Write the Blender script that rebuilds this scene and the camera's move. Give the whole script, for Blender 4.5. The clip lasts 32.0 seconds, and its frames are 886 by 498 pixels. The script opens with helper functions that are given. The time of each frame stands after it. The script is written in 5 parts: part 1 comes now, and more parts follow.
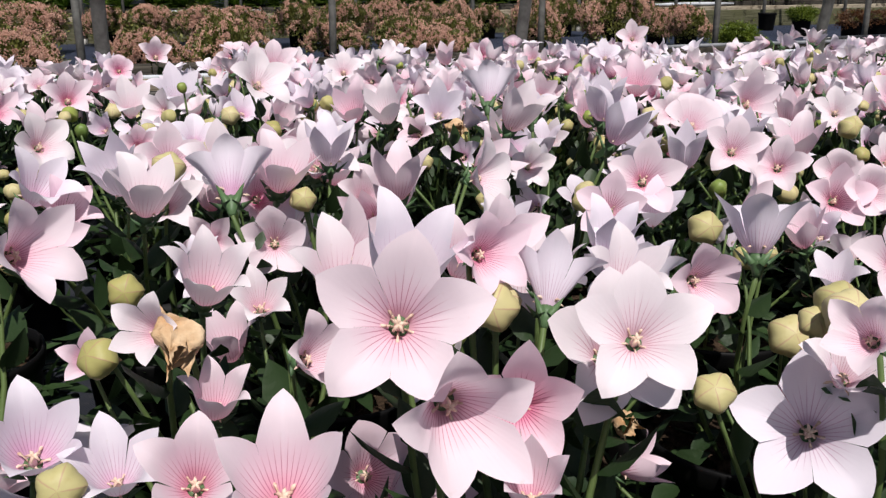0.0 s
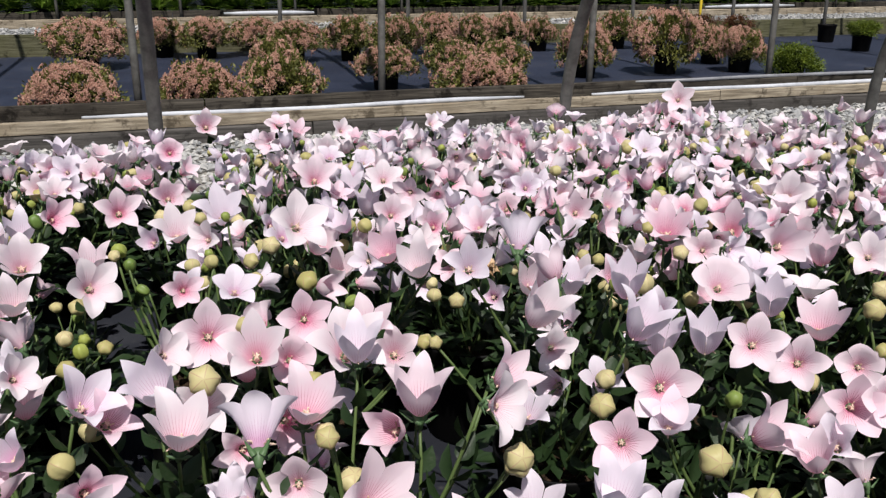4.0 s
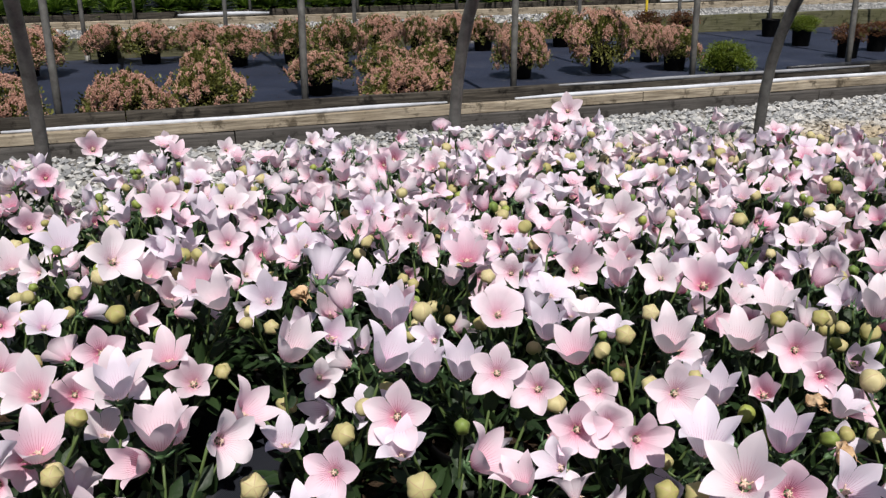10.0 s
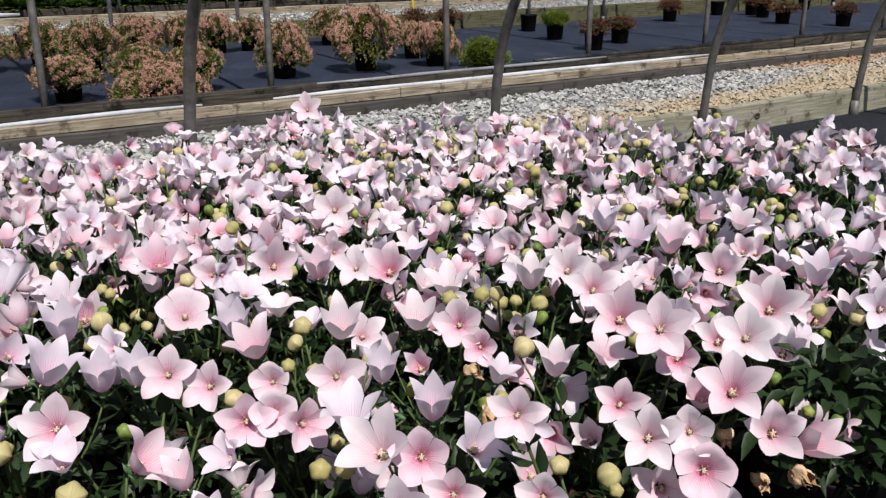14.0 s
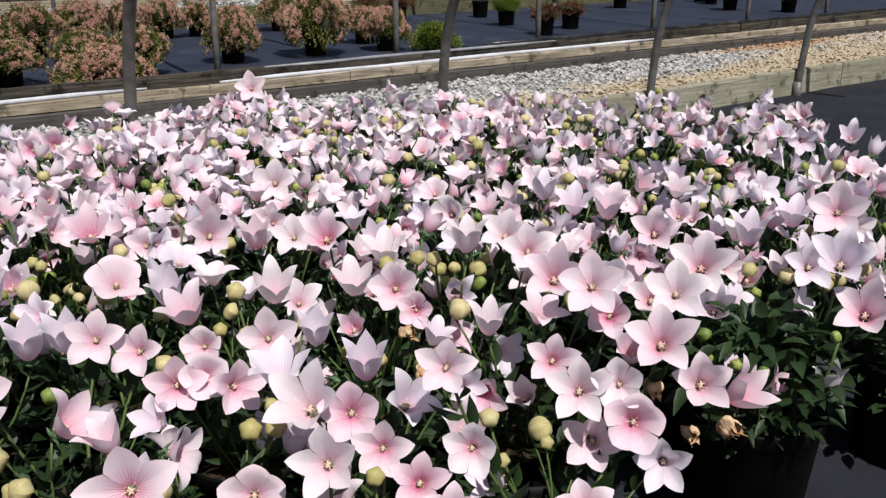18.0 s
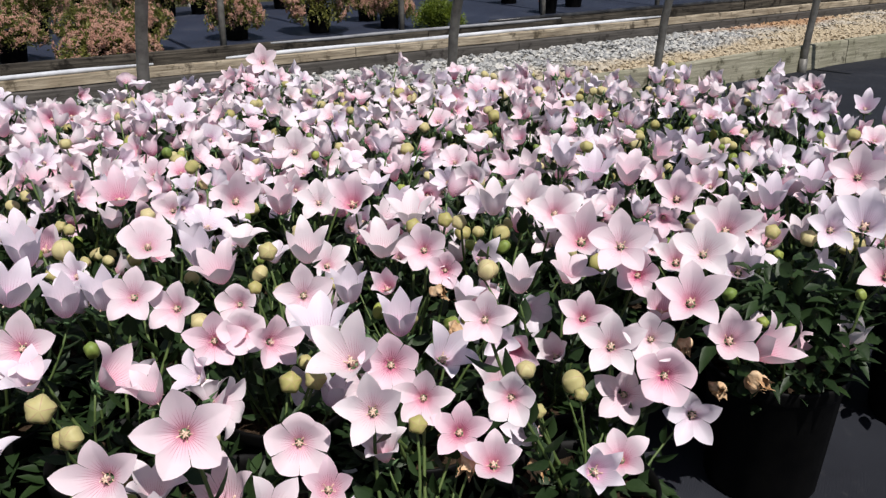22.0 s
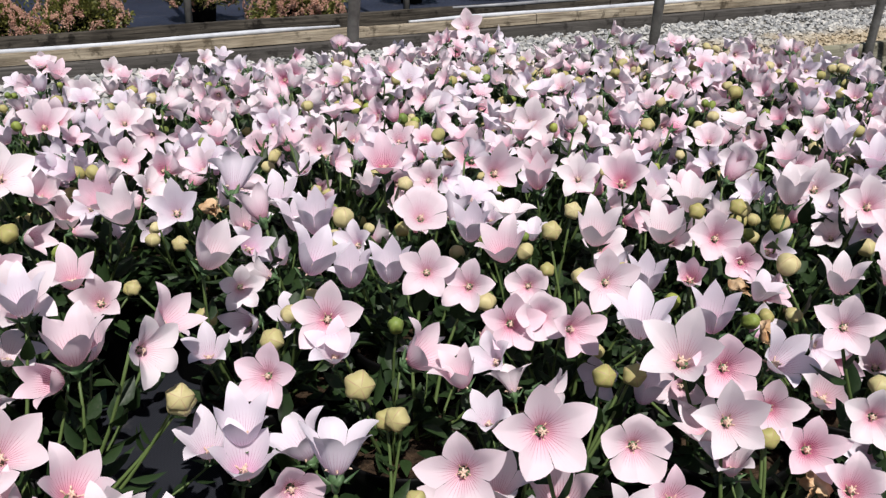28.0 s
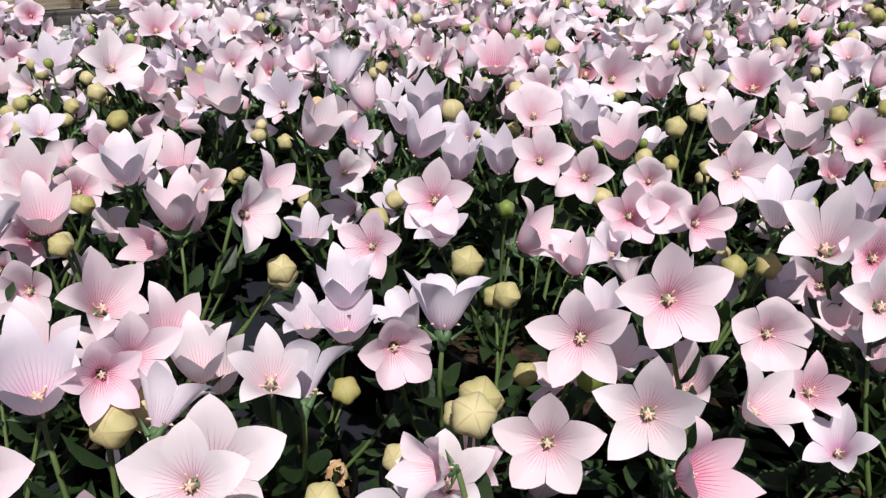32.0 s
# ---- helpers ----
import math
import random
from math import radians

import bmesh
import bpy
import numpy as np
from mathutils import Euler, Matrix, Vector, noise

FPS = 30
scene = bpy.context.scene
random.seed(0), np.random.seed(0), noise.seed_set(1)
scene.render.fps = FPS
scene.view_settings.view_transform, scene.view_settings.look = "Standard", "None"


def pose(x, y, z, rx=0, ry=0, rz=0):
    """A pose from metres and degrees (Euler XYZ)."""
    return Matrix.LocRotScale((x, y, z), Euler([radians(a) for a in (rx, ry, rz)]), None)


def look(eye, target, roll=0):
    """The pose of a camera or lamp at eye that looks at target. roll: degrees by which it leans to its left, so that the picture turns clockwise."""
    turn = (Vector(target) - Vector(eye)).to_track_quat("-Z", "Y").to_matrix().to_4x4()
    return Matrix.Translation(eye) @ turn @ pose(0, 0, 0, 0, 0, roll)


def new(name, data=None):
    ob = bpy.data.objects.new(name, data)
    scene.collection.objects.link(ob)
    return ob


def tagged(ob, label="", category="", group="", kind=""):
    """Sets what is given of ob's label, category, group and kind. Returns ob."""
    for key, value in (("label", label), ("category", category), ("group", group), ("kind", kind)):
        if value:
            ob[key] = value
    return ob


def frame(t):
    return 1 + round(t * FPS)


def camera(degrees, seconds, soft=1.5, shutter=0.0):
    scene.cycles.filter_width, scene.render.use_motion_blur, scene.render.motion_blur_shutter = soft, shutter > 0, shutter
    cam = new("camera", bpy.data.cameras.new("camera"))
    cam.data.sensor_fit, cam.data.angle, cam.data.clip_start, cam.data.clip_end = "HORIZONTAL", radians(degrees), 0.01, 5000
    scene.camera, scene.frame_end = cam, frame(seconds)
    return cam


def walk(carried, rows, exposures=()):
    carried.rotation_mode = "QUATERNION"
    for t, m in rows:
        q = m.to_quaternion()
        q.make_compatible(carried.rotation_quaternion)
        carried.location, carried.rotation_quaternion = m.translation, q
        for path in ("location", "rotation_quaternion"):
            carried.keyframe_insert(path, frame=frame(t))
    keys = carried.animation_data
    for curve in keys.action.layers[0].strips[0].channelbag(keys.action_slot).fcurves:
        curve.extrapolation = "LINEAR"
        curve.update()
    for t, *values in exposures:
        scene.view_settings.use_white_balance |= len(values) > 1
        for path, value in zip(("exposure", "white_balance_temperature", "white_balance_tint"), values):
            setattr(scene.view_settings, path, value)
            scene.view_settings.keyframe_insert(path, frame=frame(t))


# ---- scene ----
cam = camera(54.0, 32.0, soft=1.35)
# seconds, eye, point looked at, roll
PATH = [
    (0, (0.0326, 0.0391, 0.5152), (0.0092, 1.9466, -0.0854), -0.05),
    (0.5, (0.0408, 0.0581, 0.5260), (0.0113, 1.9642, -0.0790), -0.15),
    (1, (0.0622, 0.0683, 0.5577), (0.0277, 1.9739, -0.0484), -0.05),
    (1.5, (0.0717, 0.0755, 0.5975), (0.0320, 1.9778, -0.0187), -0.06),
    (2, (0.0792, 0.0797, 0.6444), (0.0356, 1.9804, 0.0234), -0.06),
    (2.5, (0.0716, 0.0859, 0.6765), (0.0229, 1.9841, 0.0484), 0.04),
    (3, (0.0620, 0.0880, 0.7036), (0.0011, 1.9839, 0.0697), 0.14),
    (3.5, (0.0542, 0.0811, 0.7217), (-0.0457, 1.9752, 0.0873), 0.23),
    (5.5, (0.0909, 0.0734, 0.7733), (-0.0982, 1.9563, 0.1261), 0.02),
    (6, (0.1079, 0.0744, 0.7781), (-0.0891, 1.9559, 0.1291), -0.08),
    (6.5, (0.1261, 0.0725, 0.7919), (-0.0780, 1.9519, 0.1390), -0.08),
    (7, (0.1500, 0.0744, 0.7886), (-0.0580, 1.9527, 0.1338), -0.18),
    (7.5, (0.1821, 0.0685, 0.7932), (-0.0320, 1.9464, 0.1393), -0.28),
    (8, (0.2112, 0.0665, 0.7989), (-0.0060, 1.9437, 0.1439), -0.28),
    (8.5, (0.2351, 0.0645, 0.7956), (0.0141, 1.9420, 0.1429), -0.38),
    (9, (0.2641, 0.0585, 0.7952), (0.0481, 1.9369, 0.1435), -0.48),
    (9.5, (0.2883, 0.0526, 0.8110), (0.1302, 1.9365, 0.1583), -0.48),
    (10, (0.3204, 0.0426, 0.8126), (0.2253, 1.9304, 0.1592), -0.47),
    (10.5, (0.3534, 0.0376, 0.8152), (0.3363, 1.9285, 0.1638), -0.46),
    (11, (0.3795, 0.0316, 0.8219), (0.4494, 1.9198, 0.1663), -0.24),
    (11.5, (0.4085, 0.0226, 0.8226), (0.5564, 1.9064, 0.1672), -0.33),
    (12, (0.4325, 0.0116, 0.8194), (0.6464, 1.8894, 0.1652), -0.31),
    (12.5, (0.4535, 0.0046, 0.8201), (0.7193, 1.8749, 0.1635), -0.20),
    (13, (0.4675, -0.0024, 0.8250), (0.7713, 1.8617, 0.1670), -0.20),
    (13.5, (0.4785, -0.0094, 0.8239), (0.8063, 1.8501, 0.1645), -0.19),
    (14, (0.4905, -0.0124, 0.8248), (0.8394, 1.8425, 0.1630), -0.19),
    (14.5, (0.5015, -0.0204, 0.8207), (0.8664, 1.8309, 0.1576), -0.18),
    (15, (0.5164, -0.0284, 0.8145), (0.9112, 1.8152, 0.1473), -0.07),
    (15.5, (0.5203, -0.0324, 0.8105), (0.9401, 1.8052, 0.1420), 0.03),
    (17.5, (0.5241, -0.0315, 0.7914), (0.9657, 1.7969, 0.1118), 0.04),
    (18, (0.5191, -0.0295, 0.7885), (0.9607, 1.7981, 0.1067), 0.04),
    (18.5, (0.5120, -0.0336, 0.7856), (0.9537, 1.7933, 0.1018), 0.04),
    (19, (0.5050, -0.0426, 0.7817), (0.9465, 1.7839, 0.0970), 0.14),
    (19.5, (0.4931, -0.0465, 0.7889), (0.9355, 1.7779, 0.0992), 0.14),
    (20, (0.4841, -0.0425, 0.7920), (0.9287, 1.7797, 0.0980), 0.14),
    (20.5, (0.4821, -0.0456, 0.7880), (0.9265, 1.7761, 0.0922), 0.14),
    (21, (0.4839, -0.0486, 0.7780), (0.9294, 1.7720, 0.0802), 0.14),
    (21.5, (0.4799, -0.0466, 0.7721), (0.9251, 1.7706, 0.0654), 0.13),
    (22, (0.4718, -0.0427, 0.7662), (0.9159, 1.7697, 0.0464), 0.13),
    (22.5, (0.4588, -0.0297, 0.7652), (0.9046, 1.7780, 0.0348), 0.23),
    (23, (0.4458, -0.0216, 0.7704), (0.8917, 1.7844, 0.0358), 0.23),
    (23.5, (0.4328, -0.0127, 0.7675), (0.8759, 1.7914, 0.0265), 0.23),
    (24, (0.4218, -0.0037, 0.7676), (0.8645, 1.7965, 0.0170), 0.33),
    (24.5, (0.4018, 0.0083, 0.7668), (0.8415, 1.8067, 0.0101), 0.33),
    (26.5, (0.3388, 0.0464, 0.7714), (0.6312, 1.8638, -0.0106), 0.19),
    (27, (0.3168, 0.0523, 0.7666), (0.5702, 1.8749, -0.0170), 0.18),
    (27.5, (0.2987, 0.0573, 0.7628), (0.5021, 1.8851, -0.0233), 0.17),
    (28, (0.2797, 0.0583, 0.7570), (0.4309, 1.8902, -0.0311), 0.15),
    (28.5, (0.2486, 0.0643, 0.7544), (0.3317, 1.8958, -0.0447), 0.14),
    (29, (0.2396, 0.0713, 0.7555), (0.2497, 1.9027, -0.0481), -0.28),
    (29.5, (0.2285, 0.0652, 0.7456), (0.2095, 1.8947, -0.0622), -0.28),
    (30, (0.2224, 0.0652, 0.7397), (0.1874, 1.8935, -0.0703), -0.29),
    (30.5, (0.2222, 0.0591, 0.7177), (0.1712, 1.8873, -0.0916), -0.39),
    (31, (0.2349, 0.0620, 0.6976), (0.1747, 1.8833, -0.1267), -0.49),
    (31.5, (0.2476, 0.0639, 0.6754), (0.1841, 1.8735, -0.1739), -0.40),
    (32, (0.2653, 0.0707, 0.6501), (0.1928, 1.8803, -0.1985), -0.60),
]
walk(cam, [(t, look(eye, aim, roll)) for t, eye, aim, roll in PATH], exposures=[(0.0, 0.03), (32.0, 0.03)])

# ---- light ----
ALONG = math.radians(22.2)                 # direction of the hoop houses
SUN_UP = math.radians(60.0)
SX, SY = math.cos(ALONG), math.sin(ALONG)


def sn(s, n, z=0.0):
    """A place from metres along the houses, metres across them, and height."""
    return Vector((s * SX - n * SY, s * SY + n * SX, z))


to_sun = sn(-0.10, -math.cos(SUN_UP), 0) + Vector((0, 0, math.sin(SUN_UP)))
world = bpy.data.worlds.new("sky")
scene.world = world
world.use_nodes = True
wn = world.node_tree.nodes
sky = wn.new("ShaderNodeTexSky")
sky.sky_type, sky.sun_disc = "NISHITA", False
sky.sun_elevation = SUN_UP
sky.sun_rotation = math.atan2(to_sun.x, to_sun.y)
sky.air_density, sky.dust_density = 1.0, 1.2
world.node_tree.links.new(sky.outputs[0], wn["Background"].inputs[0])
wn["Background"].inputs[1].default_value = 0.051
sun_data = bpy.data.lights.new("sun", "SUN")
sun_data.energy, sun_data.angle, sun_data.color = 5.0, radians(0.53), (1.0, 0.955, 0.915)
sun = new("sun", sun_data)
sun.matrix_world = look((0, 0, 8), Vector((0, 0, 8)) - to_sun)

# ---- materials ----


def material(name, rough=0.6, spec=0.3):
    m = bpy.data.materials.new(name)
    m.use_nodes = True
    b = m.node_tree.nodes["Principled BSDF"]
    b.inputs["Roughness"].default_value = rough
    b.inputs["Specular IOR Level"].default_value = spec
    return m, m.node_tree, b


def node(tree, kind, **values):
    n = tree.nodes.new(kind)
    for key, value in values.items():
        n.inputs[key.replace("_", " ")].default_value = value
    return n


def ramp(tree, source, *stops):
    r = tree.nodes.new("ShaderNodeValToRGB")
    while len(r.color_ramp.elements) < len(stops):
        r.color_ramp.elements.new(0.5)
    for e, (at, c) in zip(r.color_ramp.elements, stops):
        e.position, e.color = at, (*c, 1)
    tree.links.new(source, r.inputs[0])
    return r.outputs[0]


def mix(tree, fac, a, b, how="MIX"):
    m = tree.nodes.new("ShaderNodeMix")
    m.data_type, m.blend_type = "RGBA", how
    for slot, value in ((0, fac), (6, a), (7, b)):
        if isinstance(value, bpy.types.NodeSocket):
            tree.links.new(value, m.inputs[slot])
        elif slot == 0:
            m.inputs[0].default_value = value
        else:
            m.inputs[slot].default_value = (*value, 1)
    return m.outputs[2]


def calc(tree, op, a, b=0.0, clamp=False):
    m = tree.nodes.new("ShaderNodeMath")
    m.operation, m.use_clamp = op, clamp
    for i, value in enumerate((a, b)):
        if isinstance(value, bpy.types.NodeSocket):
            tree.links.new(value, m.inputs[i])
        else:
            m.inputs[i].default_value = value
    return m.outputs[0]


def smooth(tree, value, lo, hi, a=0.0, b=1.0):
    m = tree.nodes.new("ShaderNodeMapRange")
    m.interpolation_type = "SMOOTHSTEP"
    tree.links.new(value, m.inputs[0])
    for i, v in zip((1, 2, 3, 4), (lo, hi, a, b)):
        m.inputs[i].default_value = v
    return m.outputs[0]


def coords(tree, kind="Object"):
    return tree.nodes.new("ShaderNodeTexCoord").outputs[kind]


def noise_of(tree, vec, scale, detail=3.0, rough=0.55):
    n = node(tree, "ShaderNodeTexNoise", Scale=scale, Detail=detail, Roughness=rough)
    if vec is not None:
        tree.links.new(vec, n.inputs["Vector"])
    return n.outputs["Fac"]


def bump(tree, b, height, strength=0.3, distance=0.01):
    n = tree.nodes.new("ShaderNodeBump")
    n.inputs["Strength"].default_value, n.inputs["Distance"].default_value = strength, distance
    tree.links.new(height, n.inputs["Height"])
    tree.links.new(n.outputs[0], b.inputs["Normal"])


def random_of(tree):
    return tree.nodes.new("ShaderNodeObjectInfo").outputs["Random"]


def island_of(tree):
    return tree.nodes.new("ShaderNodeNewGeometry").outputs["Random Per Island"]


def world_place(tree):
    return tree.nodes.new("ShaderNodeNewGeometry").outputs["Position"]


def thin(tree, b, colour, share):
    """Let some light through a leaf or a petal."""
    t = tree.nodes.new("ShaderNodeBsdfTranslucent")
    m = tree.nodes.new("ShaderNodeMixShader")
    m.inputs[0].default_value = share
    tree.links.new(colour, t.inputs[0])
    tree.links.new(b.outputs[0], m.inputs[1])
    tree.links.new(t.outputs[0], m.inputs[2])
    tree.links.new(m.outputs[0], tree.nodes["Material Output"].inputs[0])


def petal_material(name, throat, body, tip, vein, vein_depth):
    m, t, b = material(name, 0.62, 0.18)
    uv = t.nodes.new("ShaderNodeSeparateXYZ")
    t.links.new(t.nodes.new("ShaderNodeUVMap").outputs[0], uv.inputs[0])
    a, v = uv.outputs[0], uv.outputs[1]
    wob = noise_of(t, coords(t), 60, 2)
    vv = calc(t, "ADD", v, calc(t, "MULTIPLY", calc(t, "SUBTRACT", wob, 0.5), 0.12))
    rnd = random_of(t)
    reach = calc(t, "ADD", vv, calc(t, "SUBTRACT", calc(t, "MULTIPLY", rnd, 0.30), 0.10))
    col = ramp(t, reach, (0.04, throat), (0.32, body), (0.66, tip))
    # veins fan out from the throat: a fine comb across each lobe, fading towards the tip
    comb = calc(t, "ABSOLUTE", calc(t, "SUBTRACT", calc(t, "FRACT", calc(t, "ADD", calc(t, "MULTIPLY", a, 3.5), calc(t, "MULTIPLY", wob, 0.35))), 0.5))
    width = calc(t, "DIVIDE", 0.045, calc(t, "ADD", v, 0.10))
    line = smooth(t, calc(t, "DIVIDE", comb, width), 0.25, 1.1, 1.0, 0.0)
    fade = calc(t, "MULTIPLY", smooth(t, calc(t, "ADD", v, calc(t, "MULTIPLY", calc(t, "ABSOLUTE", a), 0.18)), 0.36, 0.70, 1.0, 0.0), smooth(t, v, 0.05, 0.16))
    col = mix(t, calc(t, "MULTIPLY", calc(t, "MULTIPLY", line, fade), vein_depth), col, vein)
    ribs = calc(t, "ABSOLUTE", calc(t, "SUBTRACT", calc(t, "FRACT", calc(t, "MULTIPLY", a, 6.0)), 0.5))
    col = mix(t, calc(t, "MULTIPLY", smooth(t, ribs, 0.0, 0.16, 1.0, 0.0), calc(t, "MULTIPLY", wob, 0.04)), col, (0.62, 0.45, 0.60))
    col = mix(t, calc(t, "MULTIPLY", smooth(t, noise_of(t, coords(t), 130, 3), 0.66, 0.8), 0.25), col, (0.60, 0.42, 0.30))
    t.links.new(col, b.inputs["Base Color"])
    bump(t, b, calc(t, "ADD", calc(t, "MULTIPLY", ribs, 0.12), noise_of(t, coords(t), 70, 4)), 0.25, 0.0014)
    thin(t, b, col, 0.31)
    return m


M_PETAL = petal_material("petal_pink_white", (0.79, 0.30, 0.43), (0.85, 0.595, 0.69), (0.86, 0.725, 0.78), (0.42, 0.04, 0.14), 0.66)
M_PETAL_WHITE = petal_material("petal_white", (0.81, 0.44, 0.55), (0.86, 0.695, 0.755), (0.865, 0.78, 0.815), (0.44, 0.06, 0.17), 0.55)
M_PETAL_LILAC = petal_material("petal_lilac", (0.755, 0.44, 0.63), (0.80, 0.685, 0.78), (0.84, 0.77, 0.848), (0.38, 0.07, 0.24), 0.5)
M_PETAL_ROSE = petal_material("petal_rose", (0.76, 0.22, 0.38), (0.85, 0.53, 0.64), (0.87, 0.68, 0.76), (0.34, 0.02, 0.10), 1.0)

M_WILT, t_, b_ = material("wilted_petal", 0.8, 0.1)
c_ = ramp(t_, noise_of(t_, coords(t_), 45, 4), (0.3, (0.36, 0.19, 0.08)), (0.7, (0.70, 0.54, 0.36)))
t_.links.new(c_, b_.inputs["Base Color"])
bump(t_, b_, noise_of(t_, coords(t_), 90, 4), 0.6, 0.004)

M_BUD, t_, b_ = material("bud_skin", 0.5, 0.3)
uv_ = t_.nodes.new("ShaderNodeSeparateXYZ")
t_.links.new(t_.nodes.new("ShaderNodeUVMap").outputs[0], uv_.inputs[0])
c_ = mix(t_, calc(t_, "MULTIPLY", random_of(t_), 0.75), (0.40, 0.37, 0.13), (0.70, 0.61, 0.36))
c_ = mix(t_, smooth(t_, uv_.outputs[1], 0.0, 0.45, 0.55, 0.0), c_, (0.22, 0.30, 0.06))
seam_ = smooth(t_, calc(t_, "MULTIPLY", calc(t_, "ABSOLUTE", uv_.outputs[0]), calc(t_, "ADD", calc(t_, "SUBTRACT", 1.0, uv_.outputs[1]), 0.12)), 0.0, 0.05, 1.0, 0.0)
c_ = mix(t_, calc(t_, "MULTIPLY", seam_, smooth(t_, uv_.outputs[1], 0.35, 0.8, 0.05, 0.55)), c_, (0.42, 0.20, 0.17))
c_ = mix(t_, calc(t_, "MULTIPLY", smooth(t_, noise_of(t_, coords(t_), 120, 3), 0.55, 0.75), 0.3), c_, (0.45, 0.36, 0.14))
t_.links.new(c_, b_.inputs["Base Color"])
bump(t_, b_, noise_of(t_, coords(t_), 150, 2), 0.2, 0.0015)
thin(t_, b_, c_, 0.15)

M_BUDGREEN, t_, b_ = material("green_bud_skin", 0.5, 0.35)
c_ = mix(t_, random_of(t_), (0.11, 0.18, 0.04), (0.30, 0.34, 0.075))
t_.links.new(c_, b_.inputs["Base Color"])
bump(t_, b_, noise_of(t_, coords(t_), 150, 2), 0.2, 0.001)


def leaf_material(name, dark, light, share=0.2, rough=0.5):
    m, t, b = material(name, rough, 0.35)
    c = mix(t, island_of(t), dark, light)
    c = mix(t, calc(t, "MULTIPLY", noise_of(t, coords(t), 80, 3), 0.35), c, (light[0] * 1.25, light[1] * 1.15, light[2]))
    c = mix(t, calc(t, "MULTIPLY", random_of(t), 0.3), c, dark)
    t.links.new(c, b.inputs["Base Color"])
    bump(t, b, noise_of(t, coords(t), 160, 2), 0.3, 0.002)
    thin(t, b, c, share)
    return m


# greens set near black: part of the shade under the blooms is in this colour
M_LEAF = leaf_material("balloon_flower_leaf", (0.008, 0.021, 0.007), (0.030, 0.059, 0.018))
M_STEM = leaf_material("stem_green", (0.045, 0.085, 0.025), (0.12, 0.17, 0.055), 0.05)
M_CALYX = leaf_material("calyx_green", (0.05, 0.10, 0.045), (0.09, 0.16, 0.07), 0.05)
M_SHRUBLEAF = leaf_material("spirea_leaf", (0.045, 0.060, 0.014), (0.20, 0.20, 0.05), 0.25)
M_GREENSHRUB = leaf_material("bright_green_leaf", (0.05, 0.095, 0.010), (0.19, 0.235, 0.026), 0.25)
M_REDLEAF = leaf_material("dark_red_leaf", (0.05, 0.022, 0.012), (0.17, 0.075, 0.03), 0.2)
M_STRAP = leaf_material("strap_leaf", (0.05, 0.115, 0.015), (0.22, 0.34, 0.05), 0.25)
M_SPIREA = leaf_material("spirea_blossom", (0.30, 0.15, 0.105), (0.68, 0.43, 0.345), 0.2, 0.8)

M_ANTHER, t_, b_ = material("anther_cream", 0.7, 0.2)
c_ = ramp(t_, noise_of(t_, coords(t_), 300, 2), (0.3, (0.42, 0.27, 0.20)), (0.6, (0.70, 0.55, 0.44)))
t_.links.new(c_, b_.inputs["Base Color"])
M_STYLE, t_, b_ = material("style_pale", 0.6, 0.2)
c_ = mix(t_, random_of(t_), (0.64, 0.48, 0.50), (0.72, 0.58, 0.46))
t_.links.new(c_, b_.inputs["Base Color"])

M_POT, t_, b_ = material("black_plastic", 0.55, 0.10)
c_ = ramp(t_, noise_of(t_, coords(t_), 35, 5), (0.35, (0.0022, 0.0022, 0.0025)), (0.8, (0.006, 0.0058, 0.0055)))
t_.links.new(c_, b_.inputs["Base Color"])
bump(t_, b_, noise_of(t_, coords(t_), 120, 2), 0.1, 0.002)
M_SOIL, t_, b_ = material("bark_compost", 0.95, 0.1)
c_ = ramp(t_, noise_of(t_, coords(t_), 90, 4), (0.3, (0.012, 0.008, 0.005)), (0.75, (0.07, 0.045, 0.028)))
t_.links.new(c_, b_.inputs["Base Color"])
bump(t_, b_, noise_of(t_, coords(t_), 130, 3), 1.0, 0.01)

# woven ground cloth: fine weave, dust and scuffs
M_CLOTH, t_, b_ = material("woven_ground_cloth", 0.72, 0.16)
p_ = world_place(t_)
dust_ = noise_of(t_, p_, 2.2, 5, 0.62)
c_ = ramp(t_, dust_, (0.32, (0.012, 0.013, 0.018)), (0.58, (0.020, 0.022, 0.029)), (0.85, (0.046, 0.048, 0.055)))
c_ = mix(t_, calc(t_, "MULTIPLY", smooth(t_, noise_of(t_, p_, 18, 5, 0.7), 0.58, 0.75), 0.35), c_, (0.16, 0.15, 0.135))
t_.links.new(c_, b_.inputs["Base Color"])
w_ = node(t_, "ShaderNodeTexWave", Scale=170.0, Distortion=0.6)
w_.bands_direction = "DIAGONAL"
t_.links.new(p_, w_.inputs["Vector"])
bump(t_, b_, mix(t_, 0.5, w_.outputs["Fac"], noise_of(t_, p_, 7, 3)), 0.4, 0.004)
M_NAVY, t_, b_ = material("navy_ground_cloth", 0.62, 0.35)
p_ = world_place(t_)
dust_ = noise_of(t_, p_, 2.2, 5, 0.62)
c_ = ramp(t_, dust_, (0.32, (0.013, 0.017, 0.032)), (0.58, (0.022, 0.028, 0.050)), (0.85, (0.055, 0.060, 0.080)))
c_ = mix(t_, calc(t_, "MULTIPLY", smooth(t_, noise_of(t_, p_, 18, 5, 0.7), 0.58, 0.75), 0.35), c_, (0.16, 0.15, 0.135))
t_.links.new(c_, b_.inputs["Base Color"])
w_ = node(t_, "ShaderNodeTexWave", Scale=170.0, Distortion=0.6)
w_.bands_direction = "DIAGONAL"
t_.links.new(p_, w_.inputs["Vector"])
